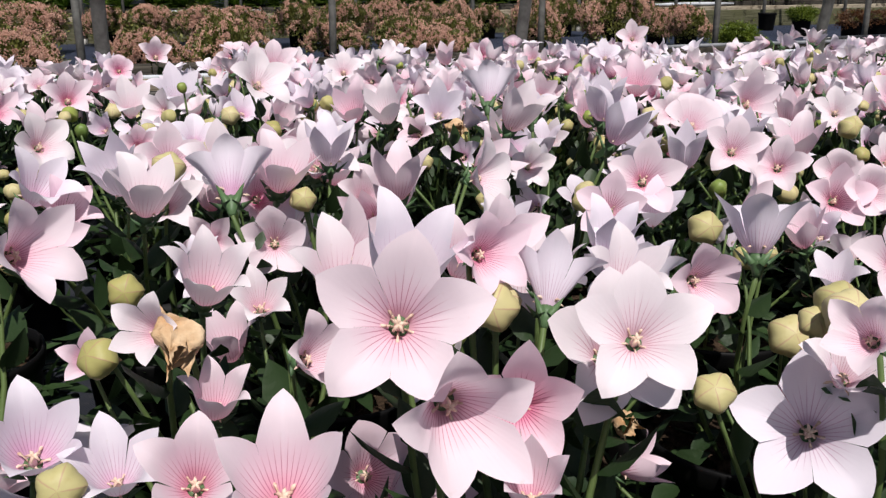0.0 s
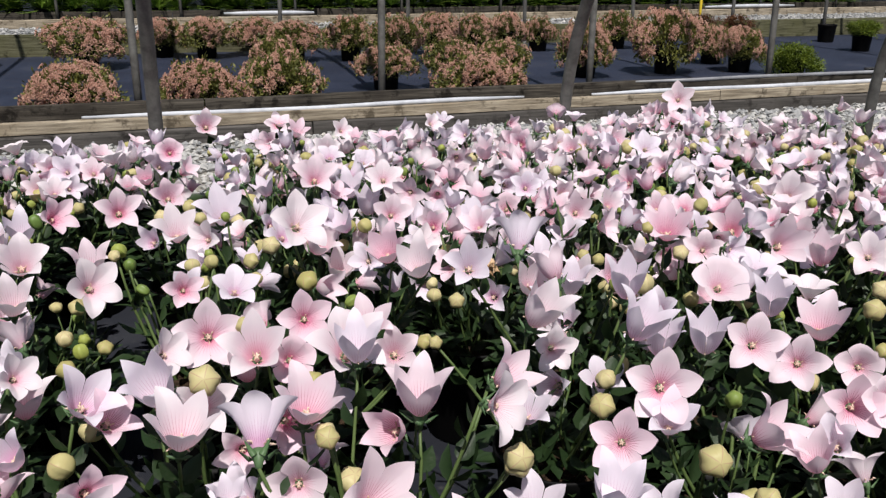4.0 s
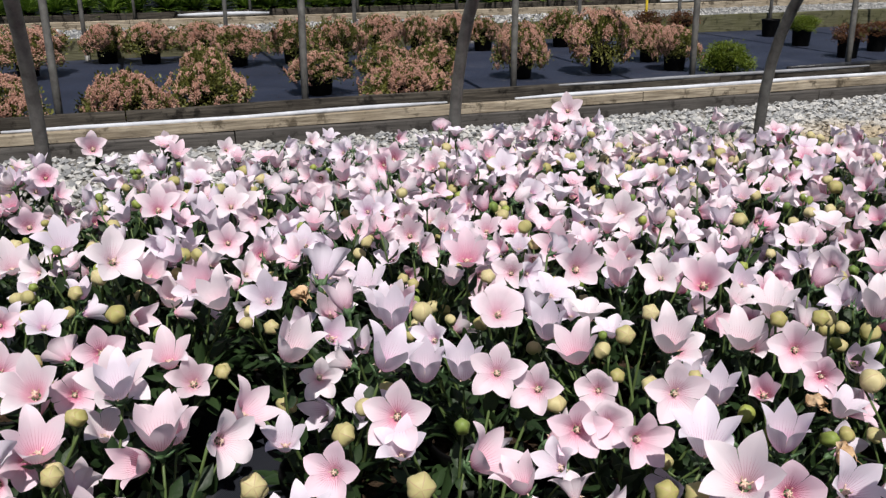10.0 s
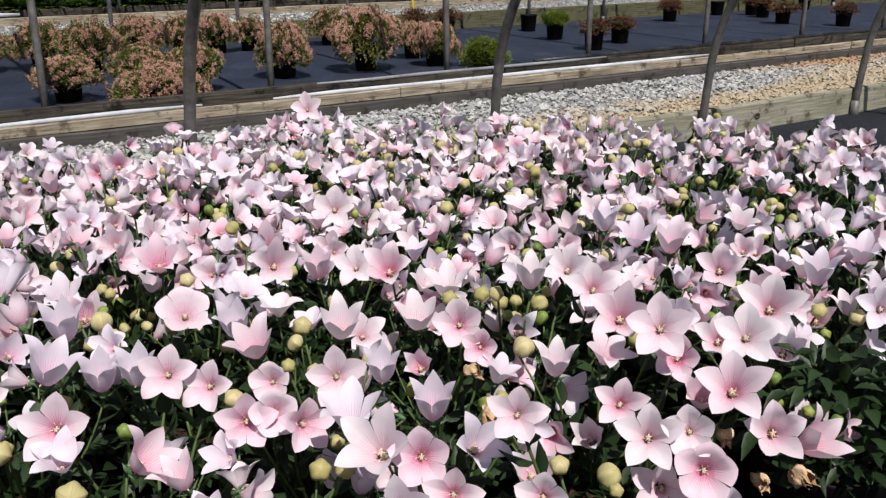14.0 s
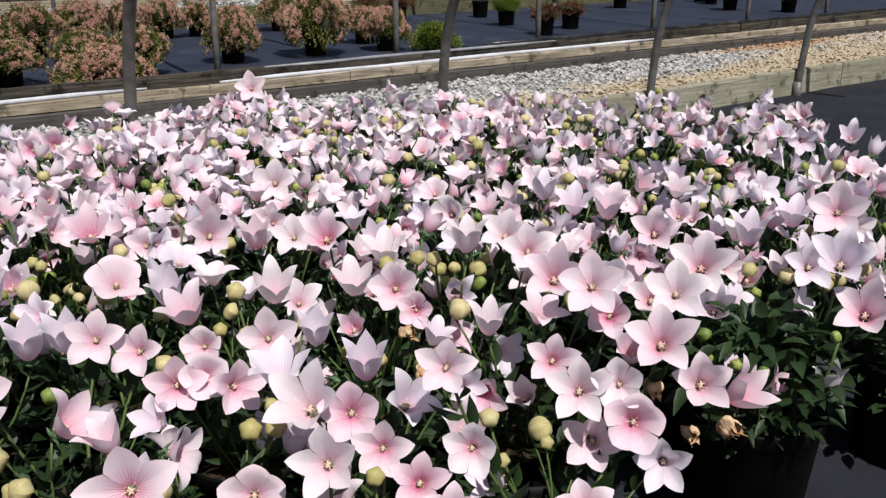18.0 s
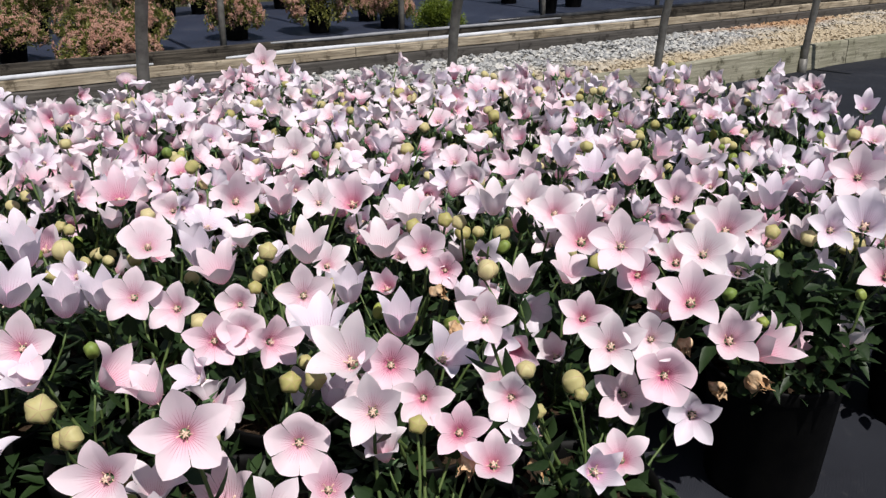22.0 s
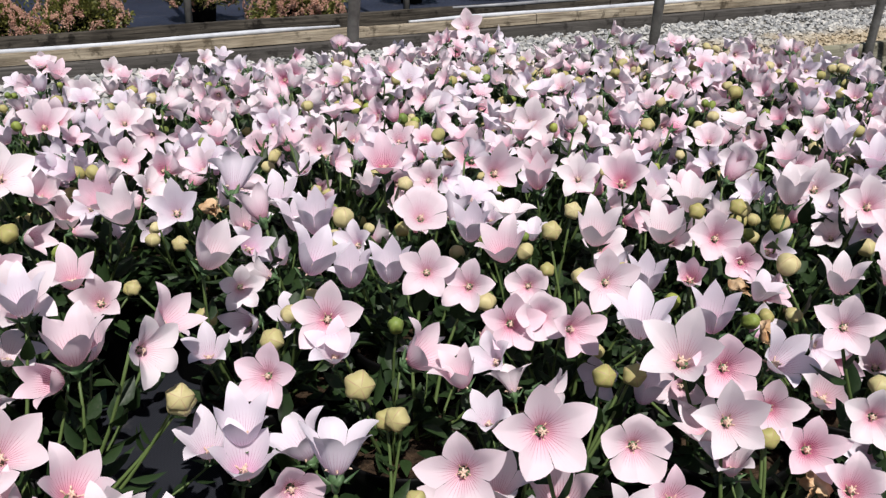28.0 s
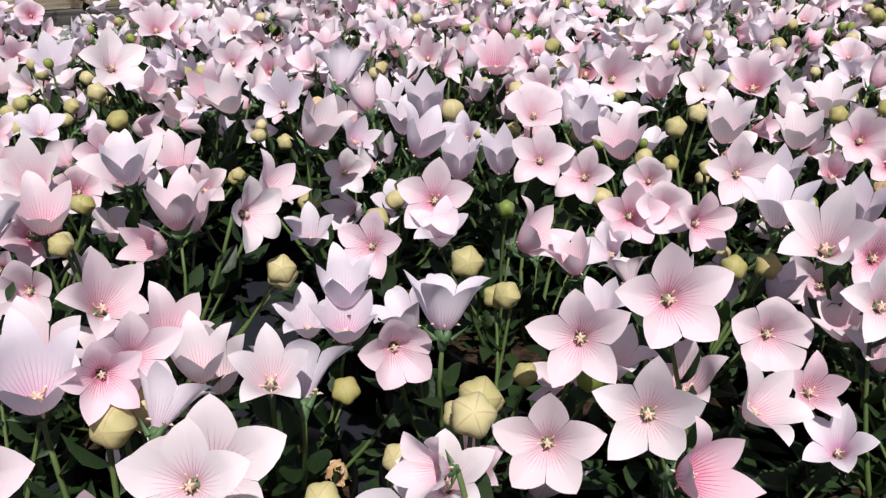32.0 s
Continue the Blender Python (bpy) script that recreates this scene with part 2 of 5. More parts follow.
bump(t_, b_, mix(t_, 0.5, w_.outputs["Fac"], noise_of(t_, p_, 7, 3)), 0.4, 0.004)


def wood_material(name, dark, light, stain):
    m, t, b = material(name, 0.85, 0.15)
    mp = t.nodes.new("ShaderNodeMapping")
    mp.inputs["Scale"].default_value = (1.6, 30, 34)
    t.links.new(coords(t), mp.inputs[0])
    g = noise_of(t, mp.outputs[0], 3.0, 6, 0.65)
    c = ramp(t, g, (0.3, dark), (0.7, light))
    c = mix(t, calc(t, "MULTIPLY", smooth(t, noise_of(t, coords(t), 3.5, 5, 0.65), 0.45, 0.7), 0.7), c, stain)
    c = mix(t, calc(t, "MULTIPLY", smooth(t, noise_of(t, coords(t), 13, 4, 0.7), 0.53, 0.66), 0.8), c, (dark[0] * 0.35, dark[1] * 0.33, dark[2] * 0.3))
    k = calc(t, "MULTIPLY", random_of(t), 0.35)
    c = mix(t, k, c, stain)
    t.links.new(c, b.inputs["Base Color"])
    bump(t, b, g, 0.5, 0.006)
    return m


M_WOOD = wood_material("weathered_timber", (0.075, 0.058, 0.040), (0.56, 0.485, 0.37), (0.24, 0.195, 0.135))
M_WOODGREY = wood_material("grey_timber", (0.065, 0.06, 0.055), (0.21, 0.20, 0.185), (0.11, 0.10, 0.09))
M_WOODDARK = wood_material("dark_timber", (0.008, 0.007, 0.006), (0.12, 0.105, 0.085), (0.026, 0.022, 0.018))
M_WOODGREEN = wood_material("treated_green_timber", (0.17, 0.16, 0.115), (0.43, 0.41, 0.32), (0.20, 0.20, 0.135))

M_WOODSILL = wood_material("sill_timber", (0.035, 0.032, 0.030), (0.14, 0.13, 0.12), (0.06, 0.055, 0.05))
M_MOSSY = wood_material("mossy_timber", (0.036, 0.036, 0.018), (0.175, 0.168, 0.105), (0.085, 0.085, 0.04))

M_FILM, t_, b_ = material("rolled_white_film", 0.6, 0.3)
c_ = ramp(t_, noise_of(t_, coords(t_), 6, 5, 0.7), (0.3, (0.36, 0.375, 0.41)), (0.65, (0.60, 0.62, 0.66)))
t_.links.new(c_, b_.inputs["Base Color"])
bump(t_, b_, noise_of(t_, coords(t_), 25, 4), 0.5, 0.01)
M_GREYFILM, t_, b_ = material("rolled_grey_film", 0.45, 0.4)
c_ = ramp(t_, noise_of(t_, coords(t_), 6, 5, 0.7), (0.3, (0.14, 0.14, 0.15)), (0.65, (0.33, 0.34, 0.36)))
t_.links.new(c_, b_.inputs["Base Color"])
M_BLACKFILM, t_, b_ = material("rolled_black_film", 0.3, 0.5)
c_ = ramp(t_, noise_of(t_, coords(t_), 14, 5, 0.7), (0.45, (0.010, 0.010, 0.012)), (0.8, (0.07, 0.07, 0.07)))
t_.links.new(c_, b_.inputs["Base Color"])
bump(t_, b_, noise_of(t_, coords(t_), 40, 4), 0.6, 0.01)
M_PIPE, t_, b_ = material("galvanised_pipe", 0.55, 0.4)
c_ = ramp(t_, noise_of(t_, coords(t_), 20, 5, 0.7), (0.3, (0.085, 0.08, 0.075)), (0.7, (0.22, 0.215, 0.20)))
t_.links.new(c_, b_.inputs["Base Color"])
b_.inputs["Metallic"].default_value = 0.35
bump(t_, b_, noise_of(t_, coords(t_), 160, 3), 0.15, 0.002)
M_TAG, t_, b_ = material("yellow_plastic", 0.5, 0.4)
b_.inputs["Base Color"].default_value = (0.75, 0.55, 0.04, 1)
M_CARD, t_, b_ = material("corrugated_card", 0.9, 0.1)
w_ = node(t_, "ShaderNodeTexWave", Scale=45.0)
t_.links.new(coords(t_), w_.inputs["Vector"])
c_ = ramp(t_, w_.outputs["Fac"], (0.2, (0.22, 0.16, 0.09)), (0.8, (0.46, 0.37, 0.24)))
t_.links.new(c_, b_.inputs["Base Color"])


def tan_share(t, place):
    """Tan earth washed in along the near board, patchy elsewhere."""
    v = t.nodes.new("ShaderNodeSeparateXYZ")
    t.links.new(place, v.inputs[0])
    across = calc(t, "ADD", calc(t, "MULTIPLY", v.outputs[0], -SY), calc(t, "MULTIPLY", v.outputs[1], SX))
    along = calc(t, "ADD", calc(t, "MULTIPLY", v.outputs[0], SX), calc(t, "MULTIPLY", v.outputs[1], SY))
    wash = calc(t, "MULTIPLY", smooth(t, across, 2.6, 3.55, 0.62, -0.08), smooth(t, along, 0.9, 2.6, 0.1, 1.0))
    wash = calc(t, "ADD", wash, smooth(t, along, 4.2, 6.8, 0.0, 0.34))
    return smooth(t, calc(t, "ADD", noise_of(t, place, 2.2, 5, 0.65), wash), 0.55, 0.90, 0.0, 0.8)


def red_share(t, place):
    """A patch of bare reddish earth worn into the strip by the second house."""
    v = t.nodes.new("ShaderNodeSeparateXYZ")
    t.links.new(place, v.inputs[0])
    across = calc(t, "ADD", calc(t, "MULTIPLY", v.outputs[0], -SY), calc(t, "MULTIPLY", v.outputs[1], SX))
    along = calc(t, "ADD", calc(t, "MULTIPLY", v.outputs[0], SX), calc(t, "MULTIPLY", v.outputs[1], SY))
    a = calc(t, "ABSOLUTE", calc(t, "SUBTRACT", across, 3.66))
    s = calc(t, "ABSOLUTE", calc(t, "MULTIPLY", calc(t, "SUBTRACT", along, 6.35), 0.22))
    ring = calc(t, "ADD", calc(t, "ADD", a, s), calc(t, "MULTIPLY", noise_of(t, place, 4.5, 4, 0.6), 0.25))
    return smooth(t, ring, 0.22, 0.40, 0.8, 0.0)


def gravel_material(name, stops, dirt):
    m, t, b = material(name, 0.9, 0.15)
    c = ramp(t, island_of(t), *stops)
    c = mix(t, calc(t, "MULTIPLY", noise_of(t, world_place(t), 90, 4), 0.5), c, (0.10, 0.10, 0.10))
    c = mix(t, tan_share(t, world_place(t)), c, dirt)
    if name == "crushed_stone":
        c = mix(t, red_share(t, world_place(t)), c, (0.36, 0.21, 0.11))
    t.links.new(c, b.inputs["Base Color"])
    bump(t, b, noise_of(t, world_place(t), 120, 3), 0.5, 0.004)
    return m


GREYS = ((0.0, (0.19, 0.195, 0.20)), (0.35, (0.36, 0.365, 0.365)), (0.7, (0.49, 0.485, 0.465)), (1.0, (0.68, 0.66, 0.62)))
M_STONE = gravel_material("crushed_stone", GREYS, (0.42, 0.335, 0.215))
M_BED, t_, b_ = material("stone_dust", 0.95, 0.1)
p_ = world_place(t_)
c_ = ramp(t_, noise_of(t_, p_, 55, 4, 0.7), (0.3, (0.14, 0.135, 0.125)), (0.7, (0.38, 0.36, 0.32)))
c_ = mix(t_, tan_share(t_, p_), c_, (0.36, 0.275, 0.165))
c_ = mix(t_, red_share(t_, p_), c_, (0.33, 0.18, 0.09))
t_.links.new(c_, b_.inputs["Base Color"])
bump(t_, b_, noise_of(t_, p_, 70, 4), 0.8, 0.015)
M_GREYBED, t_, b_ = material("grey_stone_dust", 0.95, 0.1)
p_ = world_place(t_)
c_ = ramp(t_, noise_of(t_, p_, 40, 4, 0.7), (0.3, (0.10, 0.102, 0.105)), (0.7, (0.27, 0.272, 0.27)))
t_.links.new(c_, b_.inputs["Base Color"])
bump(t_, b_, noise_of(t_, p_, 60, 4), 0.8, 0.015)
M_GREYSTONE = gravel_material("grey_crushed_stone", GREYS, (0.22, 0.22, 0.21))
M_GROUND, t_, b_ = material("bare_earth", 0.95, 0.1)
p_ = world_place(t_)
c_ = ramp(t_, noise_of(t_, p_, 1.1, 6, 0.6), (0.35, (0.10, 0.10, 0.05)), (0.65, (0.22, 0.20, 0.13)))
t_.links.new(c_, b_.inputs["Base Color"])
bump(t_, b_, noise_of(t_, p_, 14, 4), 0.6, 0.03)

# ---- mesh helpers ----


def mesh_of(name, bm, *mats, shade=True):
    me = bpy.data.meshes.new(name)
    bm.to_mesh(me)
    bm.free()
    for m in mats:
        me.materials.append(m)
    if shade:
        me.polygons.foreach_set("use_smooth", [True] * len(me.polygons))
    return me


def raw(name, verts, faces, mats, ids=None, shade=True, uvs=None):
    me = bpy.data.meshes.new(name)
    me.from_pydata(verts, [], faces)
    for m in mats:
        me.materials.append(m)
    if ids is not None:
        me.polygons.foreach_set("material_index", ids)
    me.polygons.foreach_set("use_smooth", [shade] * len(me.polygons))
    if uvs is not None:
        layer = me.uv_layers.new(name="UVMap")
        flat = []
        for loop in me.loops:
            flat.extend(uvs[loop.vertex_index])
        layer.data.foreach_set("uv", flat)
    me.update()
    return me


def part(name, me, parent, m=None, label=""):
    ob = new(name, me)
    ob.parent = parent
    if m is not None:
        ob.matrix_basis = m
    return tagged(ob, label=label) if label else ob


def thing(name, m, label, category, group="", kind=""):
    ob = new(name)
    ob.empty_display_size = 0.05
    ob.matrix_basis = m
    return tagged(ob, label, category, group, kind)


def strip(points, width, up, verts, faces):
    """A ribbon with a raised middle along points."""
    base = len(verts)
    for i, (p, w) in enumerate(zip(points, width)):
        d = (points[min(i + 1, len(points) - 1)] - points[max(i - 1, 0)]).normalized()
        side = d.cross(up).normalized() * w
        lift = side.cross(d).normalized() * (-0.25 * w)
        verts += [p - side - lift, p + lift * 0.6, p + side - lift]
    for i in range(len(points) - 1):
        a = base + 3 * i
        faces += [(a, a + 1, a + 4, a + 3), (a + 1, a + 2, a + 5, a + 4)]


def tube(points, radii, sides, verts, faces, cap=True):
    base = len(verts)
    for i, (p, r) in enumerate(zip(points, radii)):
        d = (points[min(i + 1, len(points) - 1)] - points[max(i - 1, 0)]).normalized()
        x = d.cross(Vector((0.31, 0.95, 0.02))).normalized()
        y = d.cross(x)
        for k in range(sides):
            a = 2 * math.pi * k / sides
            verts.append(p + x * (r * math.cos(a)) + y * (r * math.sin(a)))
    for i in range(len(points) - 1):
        for k in range(sides):
            a, b = base + i * sides + k, base + i * sides + (k + 1) % sides
            faces.append((a, b, b + sides, a + sides))
    if cap:
        faces.append(tuple(range(base + sides - 1, base - 1, -1)))
        faces.append(tuple(range(base + (len(points) - 1) * sides, base + len(points) * sides)))


def lathe(profile, sides, verts, faces):
    base = len(verts)
    for r, z in profile:
        for k in range(sides):
            a = 2 * math.pi * k / sides
            verts.append(Vector((r * math.cos(a), r * math.sin(a), z)))
    for i in range(len(profile) - 1):
        for k in range(sides):
            a, b = base + i * sides + k, base + i * sides + (k + 1) % sides
            faces.append((a, b, b + sides, a + sides))


def board_mesh(name, length, height, depth, mat, seed):
    """A worn plank: softened edges and a slightly wandering face."""
    rng = random.Random(seed)
    bm = bmesh.new()
    steps = max(3, int(length / 0.25))
    prof = [(-.5, -.5), (.5, -.5), (.5, .42), (.42, .5), (-.42, .5), (-.5, .42)]
    rings = []
    for i in range(steps + 1):
        x = -length / 2 + length * i / steps
        wob = [rng.uniform(-.0025, .0025) for _ in range(2)]
        rings.append([bm.verts.new((x, a * depth + wob[0] + rng.uniform(-.001, .001), (b + .5) * height + (wob[1] if b > 0 else 0))) for a, b in prof])
    n = len(prof)
    for p, q in zip(rings, rings[1:]):
        for k in range(n):
            bm.faces.new((p[k], q[k], q[(k + 1) % n], p[(k + 1) % n]))
    bm.faces.new(rings[0])
    bm.faces.new(rings[-1][::-1])
    bmesh.ops.recalc_face_normals(bm, faces=bm.faces[:])
    return mesh_of(name, bm, mat, shade=False)


TURNED = Matrix.Rotation(ALONG, 4, "Z")


def at(s, n, z=0.0, turn=0.0):
    return Matrix.Translation(sn(s, n, z)) @ Matrix.Rotation(ALONG + turn, 4, "Z")


# ---- setting ----


def sheet(name, s0, s1, n0, n1, z, mat, cell, label, category, rough=0.0, deep=0.0):
    """A floor with real waves; deep gives it sides."""
    ns, nn = max(1, int((s1 - s0) / cell)), max(1, int((n1 - n0) / cell))
    verts, faces = [], []
    for i in range(ns + 1):
        for j in range(nn + 1):
            p = sn(s0 + (s1 - s0) * i / ns, n0 + (n1 - n0) * j / nn, z)
            p.z += rough * noise.noise(p * 1.7) + 0.4 * rough * noise.noise(p * 6.1)
            verts.append(p)
    for i in range(ns):
        for j in range(nn):
            a = i * (nn + 1) + j
            faces.append((a, a + nn + 1, a + nn + 2, a + 1))
    return tagged(new(name, raw(name, verts, faces, [mat])), label, category, kind="structure")


sheet("ground", -300, 300, -300, 300, -0.06, M_GROUND, 60, "bare earth and sparse grass around the hoop houses", "ground")
sheet("floor_house", -9, 18, -5.0, 2.42, 0.0, M_CLOTH, 0.15, "black woven ground cloth under the potted balloon flowers", "ground cloth", 0.006)
sheet("gravel_path", -9, 20, 2.40, 3.86, 0.0, M_BED, 0.2, "stone dust and gravel strip between two hoop houses", "gravel", 0.012)
sheet("floor_second_house", -9, 22, 3.84, 7.22, 0.03, M_NAVY, 0.2, "dark blue-grey woven ground cloth with dusty patches", "ground cloth", 0.006)
sheet("gravel_path_far", -12, 26, 7.22, 10.20, 0.02, M_GREYBED, 0.3, "grey gravel strip behind the second hoop house", "gravel", 0.012)
sheet("floor_third_house", -14, 34, 10.20, 22.0, 0.03, M_CLOTH, 0.5, "black ground cloth under rows of strap-leaved plants", "ground cloth", 0.006)


def stones(name, count, s0, s1, n0, n1, z, size, mat, label, seed, bias=1.0):
    rng = np.random.default_rng(seed)
    shape = np.array([(1, 0, 0), (-1, 0, 0), (0, 1, 0), (0, -1, 0), (0, 0, 1), (0, 0, -1)], float)
    tri = np.array([(0, 2, 4), (2, 1, 4), (1, 3, 4), (3, 0, 4), (2, 0, 5), (1, 2, 5), (3, 1, 5), (0, 3, 5)])
    s = s0 + (s1 - s0) * rng.random(count) ** bias
    n = n0 + (n1 - n0) * rng.random(count)
    r = size * (0.5 + 0.9 * rng.random(count) ** 2)
    v = shape[None] * (0.65 + 0.6 * rng.random((count, 6, 1))) * r[:, None, None]
    v[:, :, 2] *= 0.6
    a = rng.random(count) * 6.283
    tilt = rng.normal(0, 0.45, count)
    x, y, zz = v[..., 0].copy(), v[..., 1].copy(), v[..., 2].copy()
    x2 = x * np.cos(tilt)[:, None] - zz * np.sin(tilt)[:, None]
    z2 = x * np.sin(tilt)[:, None] + zz * np.cos(tilt)[:, None]
    x3 = x2 * np.cos(a)[:, None] - y * np.sin(a)[:, None]
    y3 = x2 * np.sin(a)[:, None] + y * np.cos(a)[:, None]
    cx, cy = s * SX - n * SY, s * SY + n * SX
    out = np.stack([x3 + cx[:, None], y3 + cy[:, None], z2 + (z + r * 0.15)[:, None]], -1).reshape(-1, 3)
    faces = (tri[None] + 6 * np.arange(count)[:, None, None]).reshape(-1, 3)
    return tagged(new(name, raw(name, out.tolist(), faces.tolist(), [mat], shade=False)), label, "gravel", kind="stuff")


stones("gravel", 26000, -2.5, 9.0, 2.48, 3.73, 0.010, 0.017, M_STONE, "loose pale grey and tan crushed stone between the boards", 3)
stones("gravel_far", 18000, -3.5, 13.0, 7.28, 10.12, 0.024, 0.022, M_GREYSTONE, "loose grey crushed stone behind the second house", 4)


def row_of_boards(name, label, n, z, height, depth, mat, s0, s1, length, seed, category="board"):
    rng = random.Random(seed)
    base = thing(name, at(0, n, z), label, category, kind="structure")
    s, i = s0 - rng.random(), 0
    while s < s1:
        ln = length * rng.uniform(0.85, 1.1)
        me = board_mesh("plank", ln - 0.006, height, depth, mat, seed * 31 + i)
        part("plank", me, base, Matrix.Translation((s + ln / 2, rng.uniform(-.004, .004), 0)) @ Matrix.Rotation(rng.uniform(-.0025, .0025), 4, "Z"))
        s, i = s + ln, i + 1
    return base


row_of_boards("baseboard", "weathered pale green-grey timber baseboard along the hoop legs", 2.412, -0.01, 0.138, 0.036, M_WOODGREEN, -7, 17, 2.44, 1)
row_of_boards("baseboard", "dark wet-stained timber board along the second hoop house", 3.845, 0.02, 0.15, 0.036, M_WOODDARK, -8, 20, 3.0, 2)
row_of_boards("baseboard", "weathered tan timber rail with brown stains", 3.79, 0.068, 0.046, 0.036, M_WOOD, -8, 20, 3.6, 3)
row_of_boards("baseboard", "dark grey half-buried timber sill on the gravel", 3.776, -0.004, 0.068, 0.05, M_WOODSILL, -8, 20, 3.2, 4)
row_of_boards("baseboard", "mossy green-tinged timber board behind the second house", 7.20, 0.0, 0.19, 0.04, M_MOSSY, -9, 24, 3.0, 5)
row_of_boards("baseboard", "tan timber board of the third house", 10.20, 0.0, 0.105, 0.05, M_WOOD, -12, 32, 3.4, 6)
row_of_boards("baseboard", "dark timber board of the third house", 10.37, 0.0, 0.17, 0.04, M_WOODDARK, -12, 32, 3.4, 7)


def knot(s, z, r):
    v, f = [], []
    lathe([(.0005, .0), (r * .35, .001), (r * .4, .0022), (r * .62, .0012), (r * .66, .0024), (r, .0008), (r * 1.05, -.002)], 16, v, f)
    ob = tagged(new("board_knot", raw("board_knot", v, f, [M_WOODDARK])), "dark round knot in the pale timber baseboard", "knot", kind="structure")
    ob.matrix_basis = at(s, 2.412 - .0185, z) @ Matrix.Rotation(math.pi / 2, 4, "X") @ Matrix.Scale(1.3, 4, (1, 0, 0))


for s_, z_, r_ in ((3.87, .063, .016), (2.05, .05, .011), (4.62, .06, .012), (.8, .07, .012)):
    knot(s_, z_, r_)


def film_roll(label, mat, s0, s1, n, z, radius, seed):
    """Sheeting rolled up along a rail: a wandering, flattened tube."""
    rng = random.Random(seed)
    pts, rad = [], []
    k = max(4, int((s1 - s0) / 0.3))
    for i in range(k + 1):
        s = s0 + (s1 - s0) * i / k
        pts.append(sn(s, n + rng.uniform(-.004, .004) + 0.008 * noise.noise((s * .8, seed, 0)), z + rng.uniform(-.002, .003) + 0.008 * noise.noise((s * .9, 0, seed))))
        rad.append(radius * rng.uniform(0.93, 1.07) * (0.5 if i in (0, k) else 1))
    verts, faces = [], []
    tube(pts, rad, 10, verts, faces)
    return tagged(new("plastic_film_roll", raw("plastic_film_roll", verts, faces, [mat])), label, "plastic film", "rolled film on the rails")


film_roll("white plastic film rolled along the timber rail", M_FILM, -0.22, 1.70, 3.80, 0.120, 0.0105, 11)
film_roll("white plastic film rolled along the timber rail", M_FILM, 2.05, 5.15, 3.80, 0.120, 0.0115, 16)
film_roll("dull grey plastic film rolled along the dark board", M_GREYFILM, 2.30, 4.25, 3.83, 0.165, 0.009, 12)
film_roll("creased black plastic film rolled on the board", M_BLACKFILM, 3.7, 8.2, 3.85, 0.178, 0.014, 13)
film_roll("white plastic film lying on the far rail", M_FILM, 0.85, 1.85, 10.21, 0.14, 0.022, 14)
film_roll("white plastic film lying on the far rail", M_FILM, 7.0, 8.4, 10.21, 0.14, 0.022, 15)


def hoop(name, label, group, s, points, radius, lean=0.0, feet=2):
    pts = [sn(s + lean * z, n, z) for n, z in points]
    verts, faces = [], []
    tube(pts, [radius] * len(pts), 12, verts, faces)
    ob = thing(name, Matrix.Identity(4), label, "hoop", group)
    part("pipe", raw("pipe", verts, faces, [M_PIPE]), ob)
    for n, z in (points[0], points[-1])[:feet]:
        v, f = [], []
        tube([sn(s, n, -0.05), sn(s, n, 0.07)], [radius * 1.22] * 2, 12, v, f)
        part("ground_sleeve", raw("ground_sleeve", v, f, [M_PIPE]), ob)
    return ob


def near_arch():
    pts = [(2.374, -0.04), (2.374, 0.12), (2.365, 0.24)]
    r = 0.75
    for i in range(1, 9):
        a = math.radians(60) * i / 8
        pts.append((2.362 - r * (1 - math.cos(a)), 0.25 + r * math.sin(a)))
    n, z = pts[-1]
    return pts + [(n - .30, z + .16), (n - .42, z + .20)]


def far_arch(n0, n1, leg):
    r = (n1 - n0) / 2
    pts = [(n0, -0.04), (n0, leg / 2), (n0, leg)]
    for i in range(1, 16):
        a = math.pi * i / 16
        pts.append((n0 + r - r * math.cos(a), leg + r * 0.85 * math.sin(a)))
    return pts + [(n1, leg), (n1, leg / 2), (n1, -0.04)]


for k in range(-3, 9):
    s = 0.068 + 1.135 * k
    for side in (1, -1):
        bow = [(n, z) if side > 0 else (-1.1 - n, z) for n, z in near_arch()]
        hoop("hoop", "bent galvanised steel hoop leg curving in over the bed", "hoops of the house", s, bow, 0.0178, 0.02 * math.sin(k * 2.1), 1)
for k in range(-5, 12):
    hoop("hoop", "thin grey steel hoop standing behind the timber rail", "hoops of the second house", 1.042 * k, far_arch(3.9, 7.14, 0.75), 0.0165, 0.015 * math.sin(k * 1.3))
for k in range(-4, 13):
    hoop("hoop", "thin grey steel hoop of the third house", "hoops of the third house", 0.4 + 1.25 * k, far_arch(10.28, 15.2, 0.9), 0.0165)


# ---- pots and potted shrubs ----


def pot_mesh(r, h, sides=28):
    v, f = [], []
    lathe([(r * .80, 0), (r * .82, .004), (r * .95, h * .86), (r * .965, h * .87), (r, h * .90), (r * 1.02, h - .004), (r * 1.015, h), (r * .985, h), (r * .95, h * .92), (r * .93, h * .80), (r * .78, .01), (0.001, .01)], sides, v, f)
    f.append(tuple(range(sides))[::-1])
    return raw("pot", v, f, [M_POT])


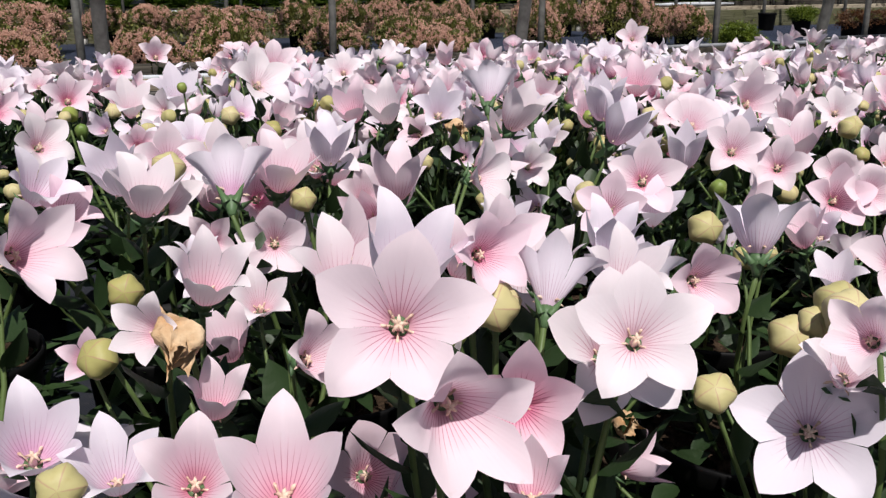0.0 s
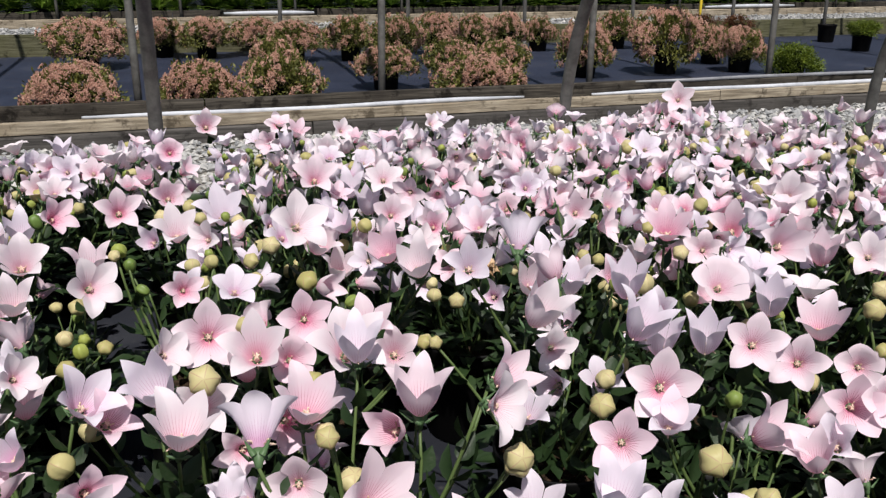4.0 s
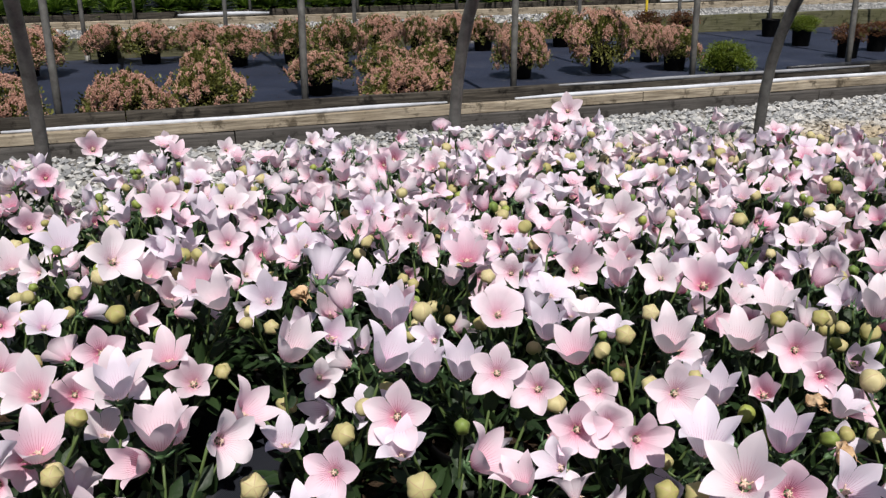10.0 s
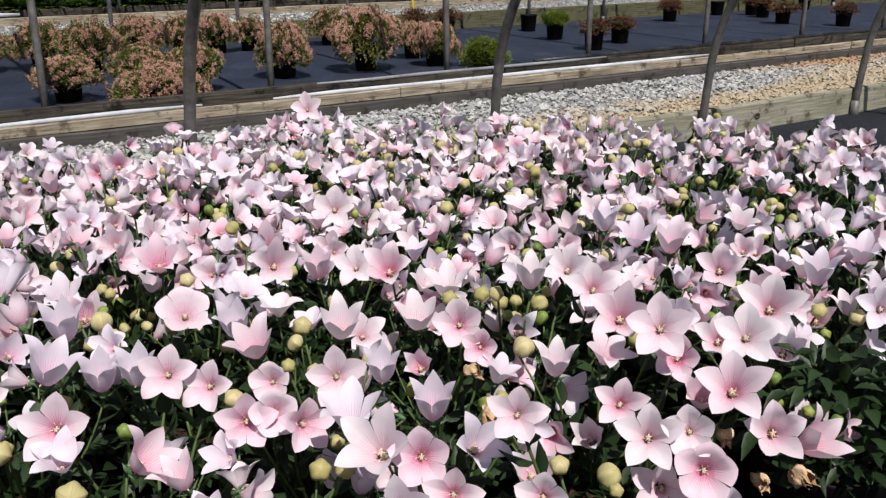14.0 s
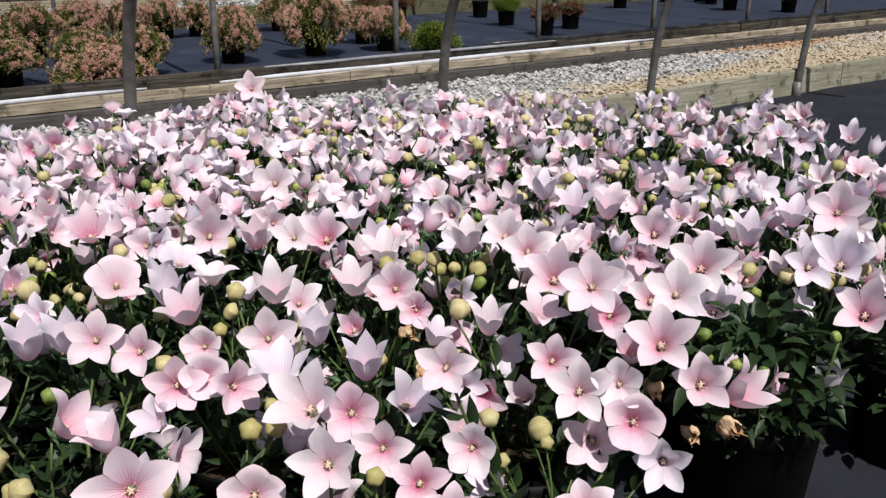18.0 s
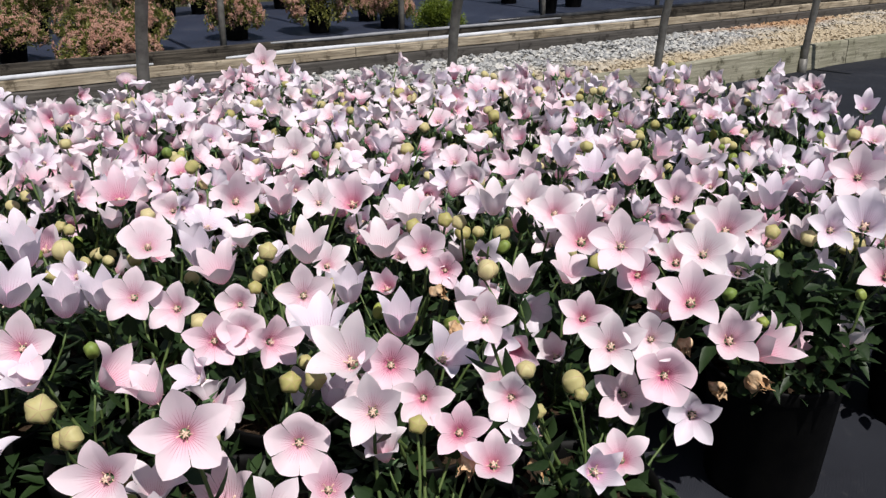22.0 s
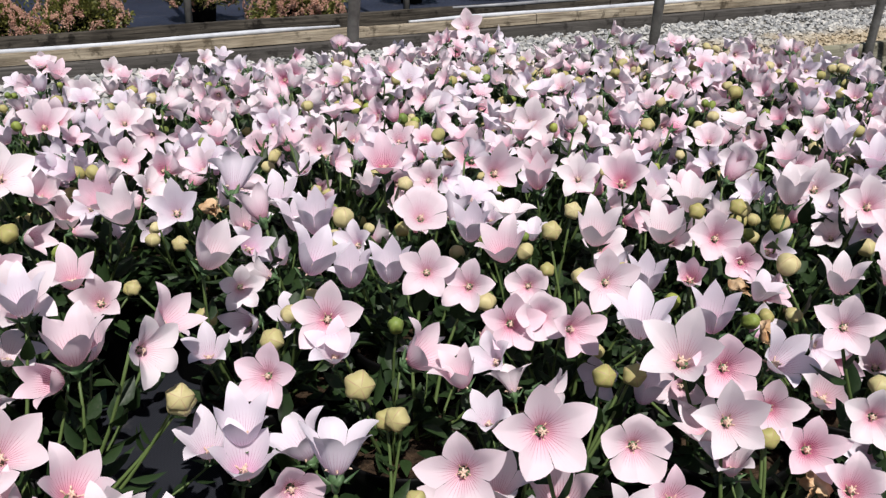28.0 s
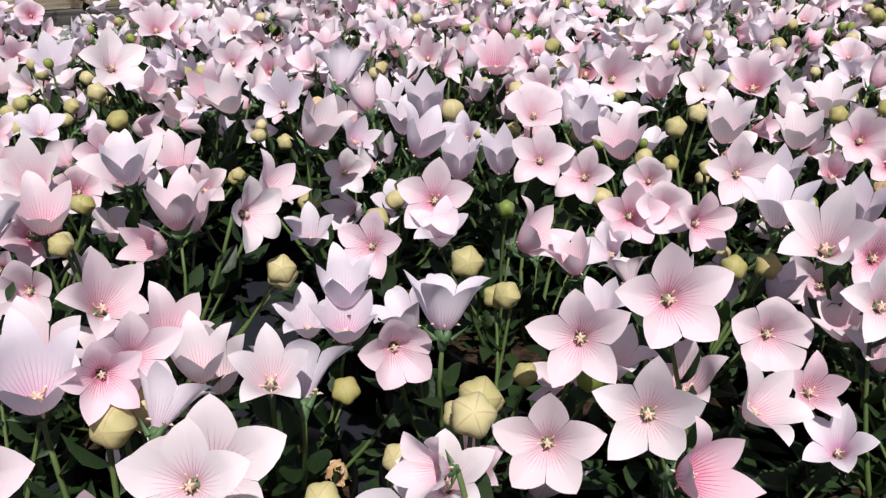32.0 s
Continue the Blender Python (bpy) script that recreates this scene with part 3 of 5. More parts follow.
def soil_mesh(r, h, seed):
    rng = random.Random(seed)
    v, f = [Vector((0, 0, h + .006))], []
    for ring in (0.35, 0.7, 1.0):
        for k in range(14):
            a = 2 * math.pi * k / 14
            v.append(Vector((r * ring * math.cos(a), r * ring * math.sin(a), h + rng.uniform(-.005, .006))))
    for k in range(14):
        f.append((0, 1 + k, 1 + (k + 1) % 14))
        for ring in (0, 1):
            a, b = 1 + ring * 14 + k, 1 + ring * 14 + (k + 1) % 14
            f.append((a, a + 14, b + 14, b))
    return raw("compost", v, f, [M_SOIL])


POT, SOIL = pot_mesh(0.083, 0.165), soil_mesh(0.078, 0.142, 5)
BIGPOT, BIGSOIL = pot_mesh(0.081, 0.155), soil_mesh(0.075, 0.132, 6)


def crown(seed, width, height, leaf_mat, bloom_mat, leaves, blooms, size):
    """Twigs, many small leaves and flat flower heads of a mounded shrub."""
    rng = random.Random(seed)
    lobes = [(rng.uniform(0, 6.283), rng.uniform(0.75, 1.12)) for _ in range(7)]

    def shell(depth):
        a, z = rng.uniform(0, 6.283), rng.uniform(-0.62, 1.0)
        bulge = 1.0 + 0.24 * sum(w * math.cos((a - b) * 2 + z * 3) for b, w in lobes) / 3
        r = math.sqrt(max(0, 1 - abs(z) ** 2.3)) * bulge
        d = Vector((math.cos(a) * r, math.sin(a) * r, z * (1 + 0.07 * math.sin(a * 3 + seed))))
        k = rng.uniform(depth, 1.03) + (rng.uniform(0, .16) if rng.random() < .18 else 0)
        return Vector((d.x * width / 2 * k, d.y * width / 2 * k, 0.195 + d.z * height * 0.5 * k)), d.normalized()

    lv, lf, bv, bf, tv, tf = [], [], [], [], [], []
    for _ in range(leaves // 9):
        c, d0 = shell(0.66)
        for _ in range(9):
            p = c + d0 * rng.uniform(-.02, .03) + Vector((rng.gauss(0, .017), rng.gauss(0, .017), rng.gauss(0, .013)))
            d = (d0 + Vector((rng.gauss(0, .6), rng.gauss(0, .6), rng.gauss(.2, .5)))).normalized()
            side = d.cross(Vector((rng.gauss(0, 1), rng.gauss(0, 1), 1))).normalized()
            ln, w = size * rng.uniform(.7, 1.4), size * rng.uniform(.22, .36)
            b = len(lv)
            lv += [p, p + d * ln * .5 + side * w, p + d * ln, p + d * ln * .5 - side * w]
            lf.append((b, b + 1, b + 2, b + 3))
    sides = [rng.uniform(0, 6.283) for _ in range(2)]
    for _ in range(blooms // 2):
        p, d = shell(0.92)
        if min(abs((math.atan2(d.y, d.x) - a + 3.14) % 6.283 - 3.14) for a in sides) < .45 and rng.random() < .7 or d.z < -.1 and rng.random() < .6:
            continue
        p += d * 0.020 + Vector((0, 0, .006))
        wide = size * rng.uniform(.60, 1.0)
        for _ in range(40):
            o = Vector((rng.gauss(0, 1), rng.gauss(0, 1), rng.gauss(0, 1))) * wide * .62
            o -= d * (o.dot(d) * 0.72)
            q, e = p + o, size * rng.uniform(.15, .27)
            x = Vector((rng.gauss(0, 1), rng.gauss(0, 1), rng.gauss(0, 1))).normalized()
            y = x.cross(d + Vector((.1, .2, .1))).normalized()
            b = len(bv)
            bv += [q + x * e, q + y * e, q - x * e, q - y * e, q + d * e]
            bf += [(b, b + 1, b + 4), (b + 1, b + 2, b + 4), (b + 2, b + 3, b + 4), (b + 3, b, b + 4)]
    for _ in range(26):
        p, d = shell(0.8)
        s = Vector((rng.uniform(-.02, .02), rng.uniform(-.02, .02), .15))
        tube([s, s.lerp(p, .5) + Vector((0, 0, .02)), p], [.004, .003, .0012], 4, tv, tf, False)
    twigs = raw("twig_frame", tv, tf, [M_SOIL])
    reach, heights = sorted(math.hypot(p.x, p.y) for p in lv), sorted(p.z for p in lv)
    extent = 2 * reach[int(len(reach) * .97)], heights[int(len(heights) * .02)], heights[int(len(heights) * .985)]
    return raw("leaves", lv, lf, [leaf_mat], shade=False), raw("blossom", bv, bf, [bloom_mat], shade=False) if blooms else None, twigs, extent


SPIREA = [crown(20 + i, 0.47, 0.27, M_SHRUBLEAF, M_SPIREA, 4000, 700, 0.023) for i in range(3)]
GREENISH = [crown(30, 0.45, 0.27, M_SHRUBLEAF, M_SPIREA, 4600, 400, 0.023)]
BOXWOOD = [crown(40, 0.33, 0.22, M_GREENSHRUB, None, 9000, 0, 0.016)]
REDDISH = [crown(50 + i, 0.36, 0.26, M_REDLEAF, M_SHRUBLEAF, 2300, 40, 0.022) for i in range(2)]


def shrub(s, n, kinds, label, width, height, seed=0, low=0.085):
    """A shrub of a given width and height over the cloth; its crown hangs down to low."""
    ob = thing("potted_shrub", at(s, n, 0.03, seed * 1.7), label, "shrub", "potted shrubs in the second house")
    part("pot", BIGPOT, ob, label="black plastic nursery pot")
    part("compost", BIGSOIL, ob)
    leaves, heads, twigs, (wide, foot, top) = kinds[seed % len(kinds)]
    across, tall = width * 1.1 / wide, (height - low) / (top - foot)
    m = Matrix.Translation((0, 0, low - foot * tall)) @ Matrix.Diagonal((across, across, tall, 1))
    part("twig_frame", twigs, ob, m)
    tagged(part("foliage", leaves, ob, m), kind="stuff")
    if heads:
        tagged(part("blossom", heads, ob, m), kind="stuff")
    return ob


PINK = "mounded spirea shrub with faded pink-brown flower heads in a black pot"
MIXED = "mounded spirea shrub half green and half pink in a black pot"
GREEN = "low rounded bright green shrub in a black pot"
RED = "small dark red-brown leaved shrub in a black pot"
# along, across, kind, width, height
SHRUBS = []
SHRUBS += [
    (-0.27, 4.20, "p", 0.41, 0.25), (0.26, 4.20, "p", 0.38, 0.245), (0.64, 4.22, "m", 0.36, 0.26), (0.68, 4.75, "m", 0.30, 0.29),
    (-0.34, 6.32, "p", 0.53, 0.31), (0.15, 6.91, "p", 0.34, 0.26), (0.45, 6.78, "p", 0.37, 0.27), (0.83, 6.91, "p", 0.39, 0.26),
    (1.03, 6.36, "p", 0.37, 0.26), (1.43, 6.34, "m", 0.38, 0.29), (1.31, 4.86, "p", 0.35, 0.23), (1.69, 6.05, "m", 0.38, 0.31),
    (2.14, 6.54, "p", 0.35, 0.29), (2.46, 6.56, "p", 0.29, 0.28), (2.73, 6.57, "p", 0.30, 0.28), (1.69, 4.80, "m", 0.32, 0.26),
]
SHRUBS += [
    (1.62, 4.20, "p", 0.42, 0.24), (2.00, 4.80, "m", 0.30, 0.25), (3.00, 6.57, "m", 0.28, 0.25), (2.64, 5.04, "p", 0.34, 0.33),
    (3.72, 6.61, "m", 0.34, 0.28), (3.22, 5.04, "p", 0.43, 0.38), (3.85, 5.46, "p", 0.30, 0.25), (3.74, 4.98, "p", 0.31, 0.27),
    (-1.03, 6.55, "p", 0.21, 0.27), (-0.95, 4.30, "p", 0.42, 0.28), (-1.60, 4.40, "p", 0.44, 0.28), (-1.75, 6.30, "m", 0.42, 0.30),
    (-1.40, 5.40, "p", 0.40, 0.28),
]
for i, (s, n, what, width, height) in enumerate(SHRUBS):
    shrub(s, n, SPIREA if what == "p" else GREENISH, PINK if what == "p" else MIXED, width, height, seed=i, low=0.03 if n < 4.6 else 0.085)
for i, (s, n, width, height) in enumerate([
        (4.72, 6.86, 0.27, 0.24), (5.02, 6.80, 0.27, 0.23), (5.27, 5.06, 0.27, 0.24), (5.80, 5.32, 0.25, 0.22),
        (7.78, 6.62, 0.30, 0.23), (9.20, 6.68, 0.24, 0.22), (9.03, 6.39, 0.24, 0.22), (8.50, 5.73, 0.32, 0.22),
        (8.75, 5.20, 0.26, 0.24), (10.50, 6.91, 0.25, 0.25),
        ]):
    shrub(s, n, REDDISH, RED, width, height, seed=i, low=0.12)
shrub(4.00, 4.78, BOXWOOD, GREEN, 0.325, 0.18, seed=1, low=0.02)
shrub(5.54, 5.86, BOXWOOD, "small green shrub with reddish tips in a black pot", 0.26, 0.235, seed=2, low=0.13)

for s, n in ((5.82, 6.59), (8.86, 6.9)):
    ob = thing("empty_pot", at(s, n, 0.03), "empty black plastic nursery pot on ground cloth", "pot")
    part("wall", BIGPOT, ob)
v_, f_ = [], []
lathe([(0.0005, 0), (.012, 0), (.012, .36), (.009, .37), (.0005, .37)], 8, v_, f_)
tagged(new("plant_stake", raw("plant_stake", v_, f_, [M_TAG])), "short yellow plastic stake standing among the shrubs", "stake").matrix_basis = at(4.80, 7.05, 0.03)

# strap-leaved plants beyond the gravel
rng_ = random.Random(77)


def strap_clump(seed):
    rng = random.Random(seed)
    v, f = [], []
    for _ in range(120):
        a, reach, h = rng.uniform(0, 6.283), rng.uniform(.10, .40), rng.uniform(-.02, .34)
        d = Vector((math.cos(a), math.sin(a), 0))
        pts = [d * reach * k + Vector((0, 0, .12 + h * (1 - (1 - k * 1.25) ** 2) * .9)) for k in (0, .25, .5, .75, 1.0)]
        strip(pts, [.007, .010, .010, .008, .001], Vector((0, 0, 1)), v, f)
    return raw("strap_leaves", v, f, [M_STRAP])


CLUMPS = [strap_clump(k) for k in range(4)]
for i in range(46):
    for j in range(2):
        ob = thing("strap_leaf_plant", at(-3.6 + i * 0.29 + rng_.uniform(-.06, .06), 10.62 + j * 0.34 + rng_.uniform(-.08, .08), 0.03, rng_.uniform(0, 6)), "arching bright green strap-leaved plant in a black pot", "plant", "strap-leaved plants in rows")
        part("pot", POT, ob)
        part("leaf_tuft", CLUMPS[(i + 3 * j) % 4], ob, Matrix.Scale(rng_.uniform(1.0, 1.3), 4))
v_, f_ = [], []
for i in range(460):
    c_ = sn(rng_.uniform(-6, 20), rng_.uniform(11.25, 19), .03)
    for _ in range(26):
        a, reach, h = rng_.uniform(0, 6.283), rng_.uniform(.12, .36), rng_.uniform(.08, .42)
        d = Vector((math.cos(a), math.sin(a), 0))
        strip([c_ + d * reach * k + Vector((0, 0, .12 + h * (1 - (1 - k * 1.25) ** 2) * .9)) for k in (0, .4, .75, 1.0)], [.008, .011, .009, .001], Vector((0, 0, 1)), v_, f_)
tagged(new("strap_leaf_rows", raw("strap_leaf_rows", v_, f_, [M_STRAP])), "distant rows of arching green strap leaves", "plants", kind="stuff")

# ---- balloon flowers ----
RAD = 0.042


def corolla(name, mat, start, mid, end, spread, notch, seed):
    """Five joined, pointed lobes on a cup; start, mid and end are the slopes from the throat to the tips."""
    rng = random.Random(seed)
    ends = [end + rng.gauss(0, spread) for _ in range(5)]
    lens = [rng.uniform(.92, 1.06) for _ in range(5)]
    mean, rings = sum(ends) / 5, 11
    marks = (-1, -.8, -.6, -.4, -.22, -.1, 0, .1, .22, .4, .6, .8, 1)
    verts, faces, uvs = [], [], []
    for l in range(5):
        skew, base = rng.uniform(-.12, .12), len(verts)
        curl, recurve, fold = rng.uniform(.0, .10), rng.uniform(0, 55), rng.uniform(.03, .08)
        for a in marks:
            drop = .26 * abs(a) ** .6 + .74 * abs(a) ** 1.3
            top = (1 - (1 - notch) * drop) * (1 + (lens[l] - 1) * (1 - abs(a)))
            e = mean + (ends[l] - mean) * (1 - a * a)
            r, z = 0.07, 0.0
            for k in range(rings + 1):
                step = top / rings
                u = k * step
                half = min(1, u)
                slope = radians(start * (1 - half) * (1 - 2 * half) + 4 * mid * half * (1 - half) + e * half * (2 * half - 1) - recurve * max(0, u - .72) / .28)
                if k:
                    r += step * math.cos(slope)
                    z += step * math.sin(slope)
                narrow = 1 - .05 * min(1, u) ** 4
                phi = 2 * math.pi * l / 5 + a * math.pi / 5 * narrow + skew * u * u * .5
                bulge = -fold * (1 - abs(a)) * math.sin(min(1, u) * 2.6) + curl * a * a * max(0, u - .3) + 0.016 * noise.noise((phi * 1.7, u * 3.5, seed * 1.3)) * u
                verts.append(Vector((r * math.cos(phi), r * math.sin(phi), z + bulge)) * RAD)
                uvs.append((a, u))
        for j in range(len(marks) - 1):
            for k in range(rings):
                q = base + j * (rings + 1) + k
                faces.append((q, q + rings + 1, q + rings + 2, q + 1))
    return raw(name, verts, faces, [mat], uvs=uvs)


def stamens(seed, spread):
    rng = random.Random(seed)
    v, f, ids = [], [], []

    def add(points, radii, mat, sides=5):
        n = len(f)
        tube([p * (.62 * RAD) for p in points], [r * (.55 * RAD) for r in radii], sides, v, f)
        ids.extend([mat] * (len(f) - n))

    add([Vector((0, 0, 0)), Vector((0, 0, .16)), Vector((.01, 0, .27))], [.10, .065, .055], 0, 7)
    for k in range(5):
        a = 2 * math.pi * k / 5 + rng.uniform(-.2, .2)
        d = Vector((math.cos(a), math.sin(a), 0))
        add([Vector((0, 0, .27)), d * .07 + Vector((0, 0, .31)), d * .13 + Vector((0, 0, .27))], [.04, .035, .02], 1)
        a += .6
        d = Vector((math.cos(a), math.sin(a), 0))
        ln = spread * rng.uniform(.8, 1.3)
        add([d * .07, d * (.09 + ln * .4) + Vector((0, 0, .13)), d * (.1 + ln) + Vector((0, 0, .16 + rng.uniform(-.05, .08)))], [.02, .022, .022], 1)
        add([d * (.06 + ln) + Vector((0, 0, .15)), d * (.14 + ln) + Vector((0, 0, .18)), d * (.22 + ln) + Vector((0, 0, .16))], [.02, .038, .012], 1)
    return raw("pistil", v, f, [M_STYLE, M_ANTHER], ids)


def calyx():
    v, f = [], []
    lathe([(.0005, -.26), (.05, -.25), (.07, -.16), (.12, -.06), (.10, .03), (.02, .03)], 10, v, f)
    v = [p * RAD for p in v]
    for k in range(5):
        a = 2 * math.pi * (k + .5) / 5
        d, t = Vector((math.cos(a), math.sin(a), 0)), Vector((-math.sin(a), math.cos(a), 0))
        b = len(v)
        v += [(d * .11 - t * .07 + Vector((0, 0, -.08))) * RAD, (d * .11 + t * .07 + Vector((0, 0, -.08))) * RAD, (d * .33 + Vector((0, 0, .10))) * RAD, (d * .15 + Vector((0, 0, -.13))) * RAD]
        f += [(b, b + 1, b + 2), (b, b + 2, b + 3), (b + 1, b + 3, b + 2)]
    return raw("calyx", v, f, [M_CALYX])


MATS = {"p": M_PETAL, "w": M_PETAL_WHITE, "l": M_PETAL_LILAC, "r": M_PETAL_ROSE}
FORMS = {"o": [(62, 46, 24, 10, .67, 1), (58, 40, 14, 12, .65, 2), (64, 48, 30, 10, .66, 3), (60, 44, 20, 14, .64, 13)],
         "w": [(58, 62, 42, 13, .67, 4), (62, 56, 34, 16, .65, 5), (56, 64, 48, 13, .68, 11)],
         "b": [(58, 54, 36, 7, .79, 6), (54, 48, 30, 8, .82, 7)],
         "c": [(40, 70, 58, 14, .60, 8), (38, 66, 42, 18, .58, 9), (42, 64, 38, 20, .60, 10), (36, 73, 66, 17, .60, 12), (34, 76, 76, 14, .64, 14)]}
COROLLAS = {f + c: [corolla("flower", m, *args) for args in FORMS[f]] for f in FORMS for c, m in MATS.items()}
WILTED = [corolla("wilted_flower", M_WILT, 46, 84, 128, 34, .58, 60 + k) for k in range(2)]
for me_ in WILTED:
    for vert in me_.vertices:
        vert.co += noise.noise_vector(vert.co * 75) * .007 + noise.noise_vector(vert.co * 210) * .0025
STAMENS = [stamens(k, .10 + .03 * k) for k in range(3)]
CALYX = calyx()


def whole(cor, extra, cal):
    """One mesh of corolla, pistil and calyx for blooms far off."""
    me = cor.copy()
    bm = bmesh.new()
    bm.from_mesh(me)
    for src, shift in ((extra, 1), (cal, 3)):
        n = len(bm.faces)
        bm.from_mesh(src)
        bm.faces.ensure_lookup_table()
        for face in bm.faces[n:]:
            face.material_index += shift
    bm.to_mesh(me)
    bm.free()
    for m in (M_STYLE, M_ANTHER, M_CALYX):
        me.materials.append(m)
    return me


WHOLE = {key: [whole(c, STAMENS[i % 3], CALYX) for i, c in enumerate(cs)] for key, cs in COROLLAS.items()}


def bud_mesh(name, mat, plump, seed):
    """An inflated five-sided balloon with a seam star on top."""
    rng = random.Random(seed)
    v, f, uv = [], [], []
    around, up = 30, 10
    for l in range(around + 1):
        phi = 2 * math.pi * l / around
        a = ((l % 6) / 6 - .5) * 2
        for k in range(up + 1):
            th = math.pi * k / up
            r = math.sin(th) ** .85 * (1 - .17 * (1 - abs(a)) * math.sin(th) ** .5)
            z = -math.cos(th) * plump
            r *= 1.0 + .18 * (k / up - .4)
            if k == up:
                r = .001
            v.append(Vector((r * math.cos(phi), r * math.sin(phi), z + plump)) * .018)
            uv.append((1 - abs(a), k / up))
    for l in range(around):
        for k in range(up):
            q = l * (up + 1) + k
            f.append((q, q + up + 1, q + up + 2, q + 1))
    return raw(name, v, f, [mat], uvs=uv)


BUDS = [bud_mesh("bud", M_BUD, p, 70 + i) for i, p in enumerate((.82, .92, .75))]
GREENBUDS = [bud_mesh("bud", M_BUDGREEN, p, 80 + i) for i, p in enumerate((1.1, 1.3))]


def leaf(base, way, up, length, width, v, f, droop=.25):
    pts, w = [], []
    for k, wk in ((0, .12), (.2, .75), (.45, 1.0), (.72, .66), (1.0, .04)):
        pts.append(base + way * length * k - up * (droop * length * k * k))
        w.append(width * wk)
    strip(pts, w, up, v, f)


STEM = 0.17


def stem_mesh(seed, leaves):
    rng = random.Random(seed)
    v, f, ids = [], [], []
    bend = Vector((rng.uniform(-.012, .012), rng.uniform(-.012, .012), 0))
    pts = [Vector((0, 0, STEM * k / 5)) + bend * math.sin(math.pi * k / 5) for k in range(6)]
    tube(pts, [.0024, .0023, .0021, .0019, .0017, .0016], 6, v, f)
    ids += [0] * len(f)
    a = rng.uniform(0, 6.283)
    for i in range(leaves):
        k = .12 + .80 * i / leaves
        a += 2.4 + rng.uniform(-.3, .3)
        d = Vector((math.cos(a), math.sin(a), rng.uniform(.25, .9))).normalized()
        j = min(4, int(k * 5))
        p = pts[j].lerp(pts[j + 1], k * 5 - j)
        n = len(f)
        leaf(p, d, d.cross(Vector((-math.sin(a), math.cos(a), 0))).normalized() * -1, rng.uniform(.028, .046) * (1.15 - .5 * k), rng.uniform(.007, .011), v, f)
        ids += [1] * (len(f) - n)
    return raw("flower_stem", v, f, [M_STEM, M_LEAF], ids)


STEMS = [stem_mesh(90 + k, 8 + k % 4) for k in range(6)]
BARE = [stem_mesh(100 + k, 3) for k in range(3)]


def foliage_mesh(seed):
    rng = random.Random(seed)
    v, f = [], []
    for _ in range(130):
        a, r = rng.uniform(0, 6.283), .115 * math.sqrt(rng.random())
        d = Vector((math.cos(a), math.sin(a), 0))
        p = d * r + Vector((0, 0, .15 + rng.uniform(0, .115) * (1.15 - r / .16)))
        way = (d * rng.uniform(.4, 1) + Vector((rng.gauss(0, .5), rng.gauss(0, .5), rng.uniform(-.1, .7)))).normalized()
        up = way.cross(Vector((-math.sin(a), math.cos(a), 0))).normalized()
        leaf(p, way, up if up.z > 0 else -up, rng.uniform(.030, .052), rng.uniform(.008, .013), v, f, .35)
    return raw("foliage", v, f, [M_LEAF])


FOLIAGE = [foliage_mesh(110 + k) for k in range(5)]

# chosen blooms, patch by patch: x, y, z, way faced, lift, size, form and colour
BLOOMS = []
BLOOMS += [
    (0.007, 0.419, 0.357, 4, 30, 1.15, "op"), (0.028, 0.398, 0.330, 20, 8, 1.17, "wp"),
    (0.066, 0.435, 0.308, 0, 25, 1.03, "wr"), (0.119, 0.425, 0.346, 2, 40, 0.94, "ow"),
    (0.238, 0.489, 0.262, -20, 35, 1.17, "ol"), (-0.113, 0.715, 0.306, 12, 22, 0.96, "bp"),
    (0.172, 0.793, 0.313, -10, 30, 0.83, "or"), (0.387, 0.977, 0.312, -21, 30, 0.93, "op"),
    (0.083, 0.475, 0.344, 163, 45, 0.90, "wl"), (0.243, 0.614, 0.330, 168, 72, 1.19, "cl"),
    (0.204, 0.634, 0.305, 18, 15, 0.95, "br"), (-0.045, 0.444, 0.327, 50, 30, 0.79, "wp"),
    (-0.081, 0.373, 0.298, 19, 50, 0.89, "wp"), (0.051, 0.526, 0.360, 33, 30, 0.91, "wp"),
]
BLOOMS += [
    (-0.173, 0.702, 0.287, 42, 80, 0.70, "cl"), (-0.141, 0.697, 0.347, 194, 35, 1.24, "wl"),
    (-0.144, 0.789, 0.324, 37, 20, 0.98, "br"), (-0.347, 0.794, 0.319, 66, 52, 1.17, "cl"),
    (-0.093, 0.905, 0.331, 8, 80, 1.21, "cl"), (-0.019, 0.826, 0.315, 4, 86, 1.32, "cp"),
    (-0.288, 0.998, 0.309, 23, 30, 1.11, "op"), (-0.191, 1.075, 0.303, 22, 25, 0.95, "or"),
    (-0.383, 1.171, 0.298, 29, 25, 0.79, "or"), (-0.116, 0.956, 0.309, 21, 55, 1.45, "ww"),
    (-0.055, 0.710, 0.288, 48, 45, 1.29, "wp"), (0.049, 0.805, 0.340, 58, 15, 0.97, "ow"),
    (0.055, 0.864, 0.332, 71, 42, 1.10, "cp"), (0.088, 0.926, 0.254, 9, 70, 1.01, "cl"),
]
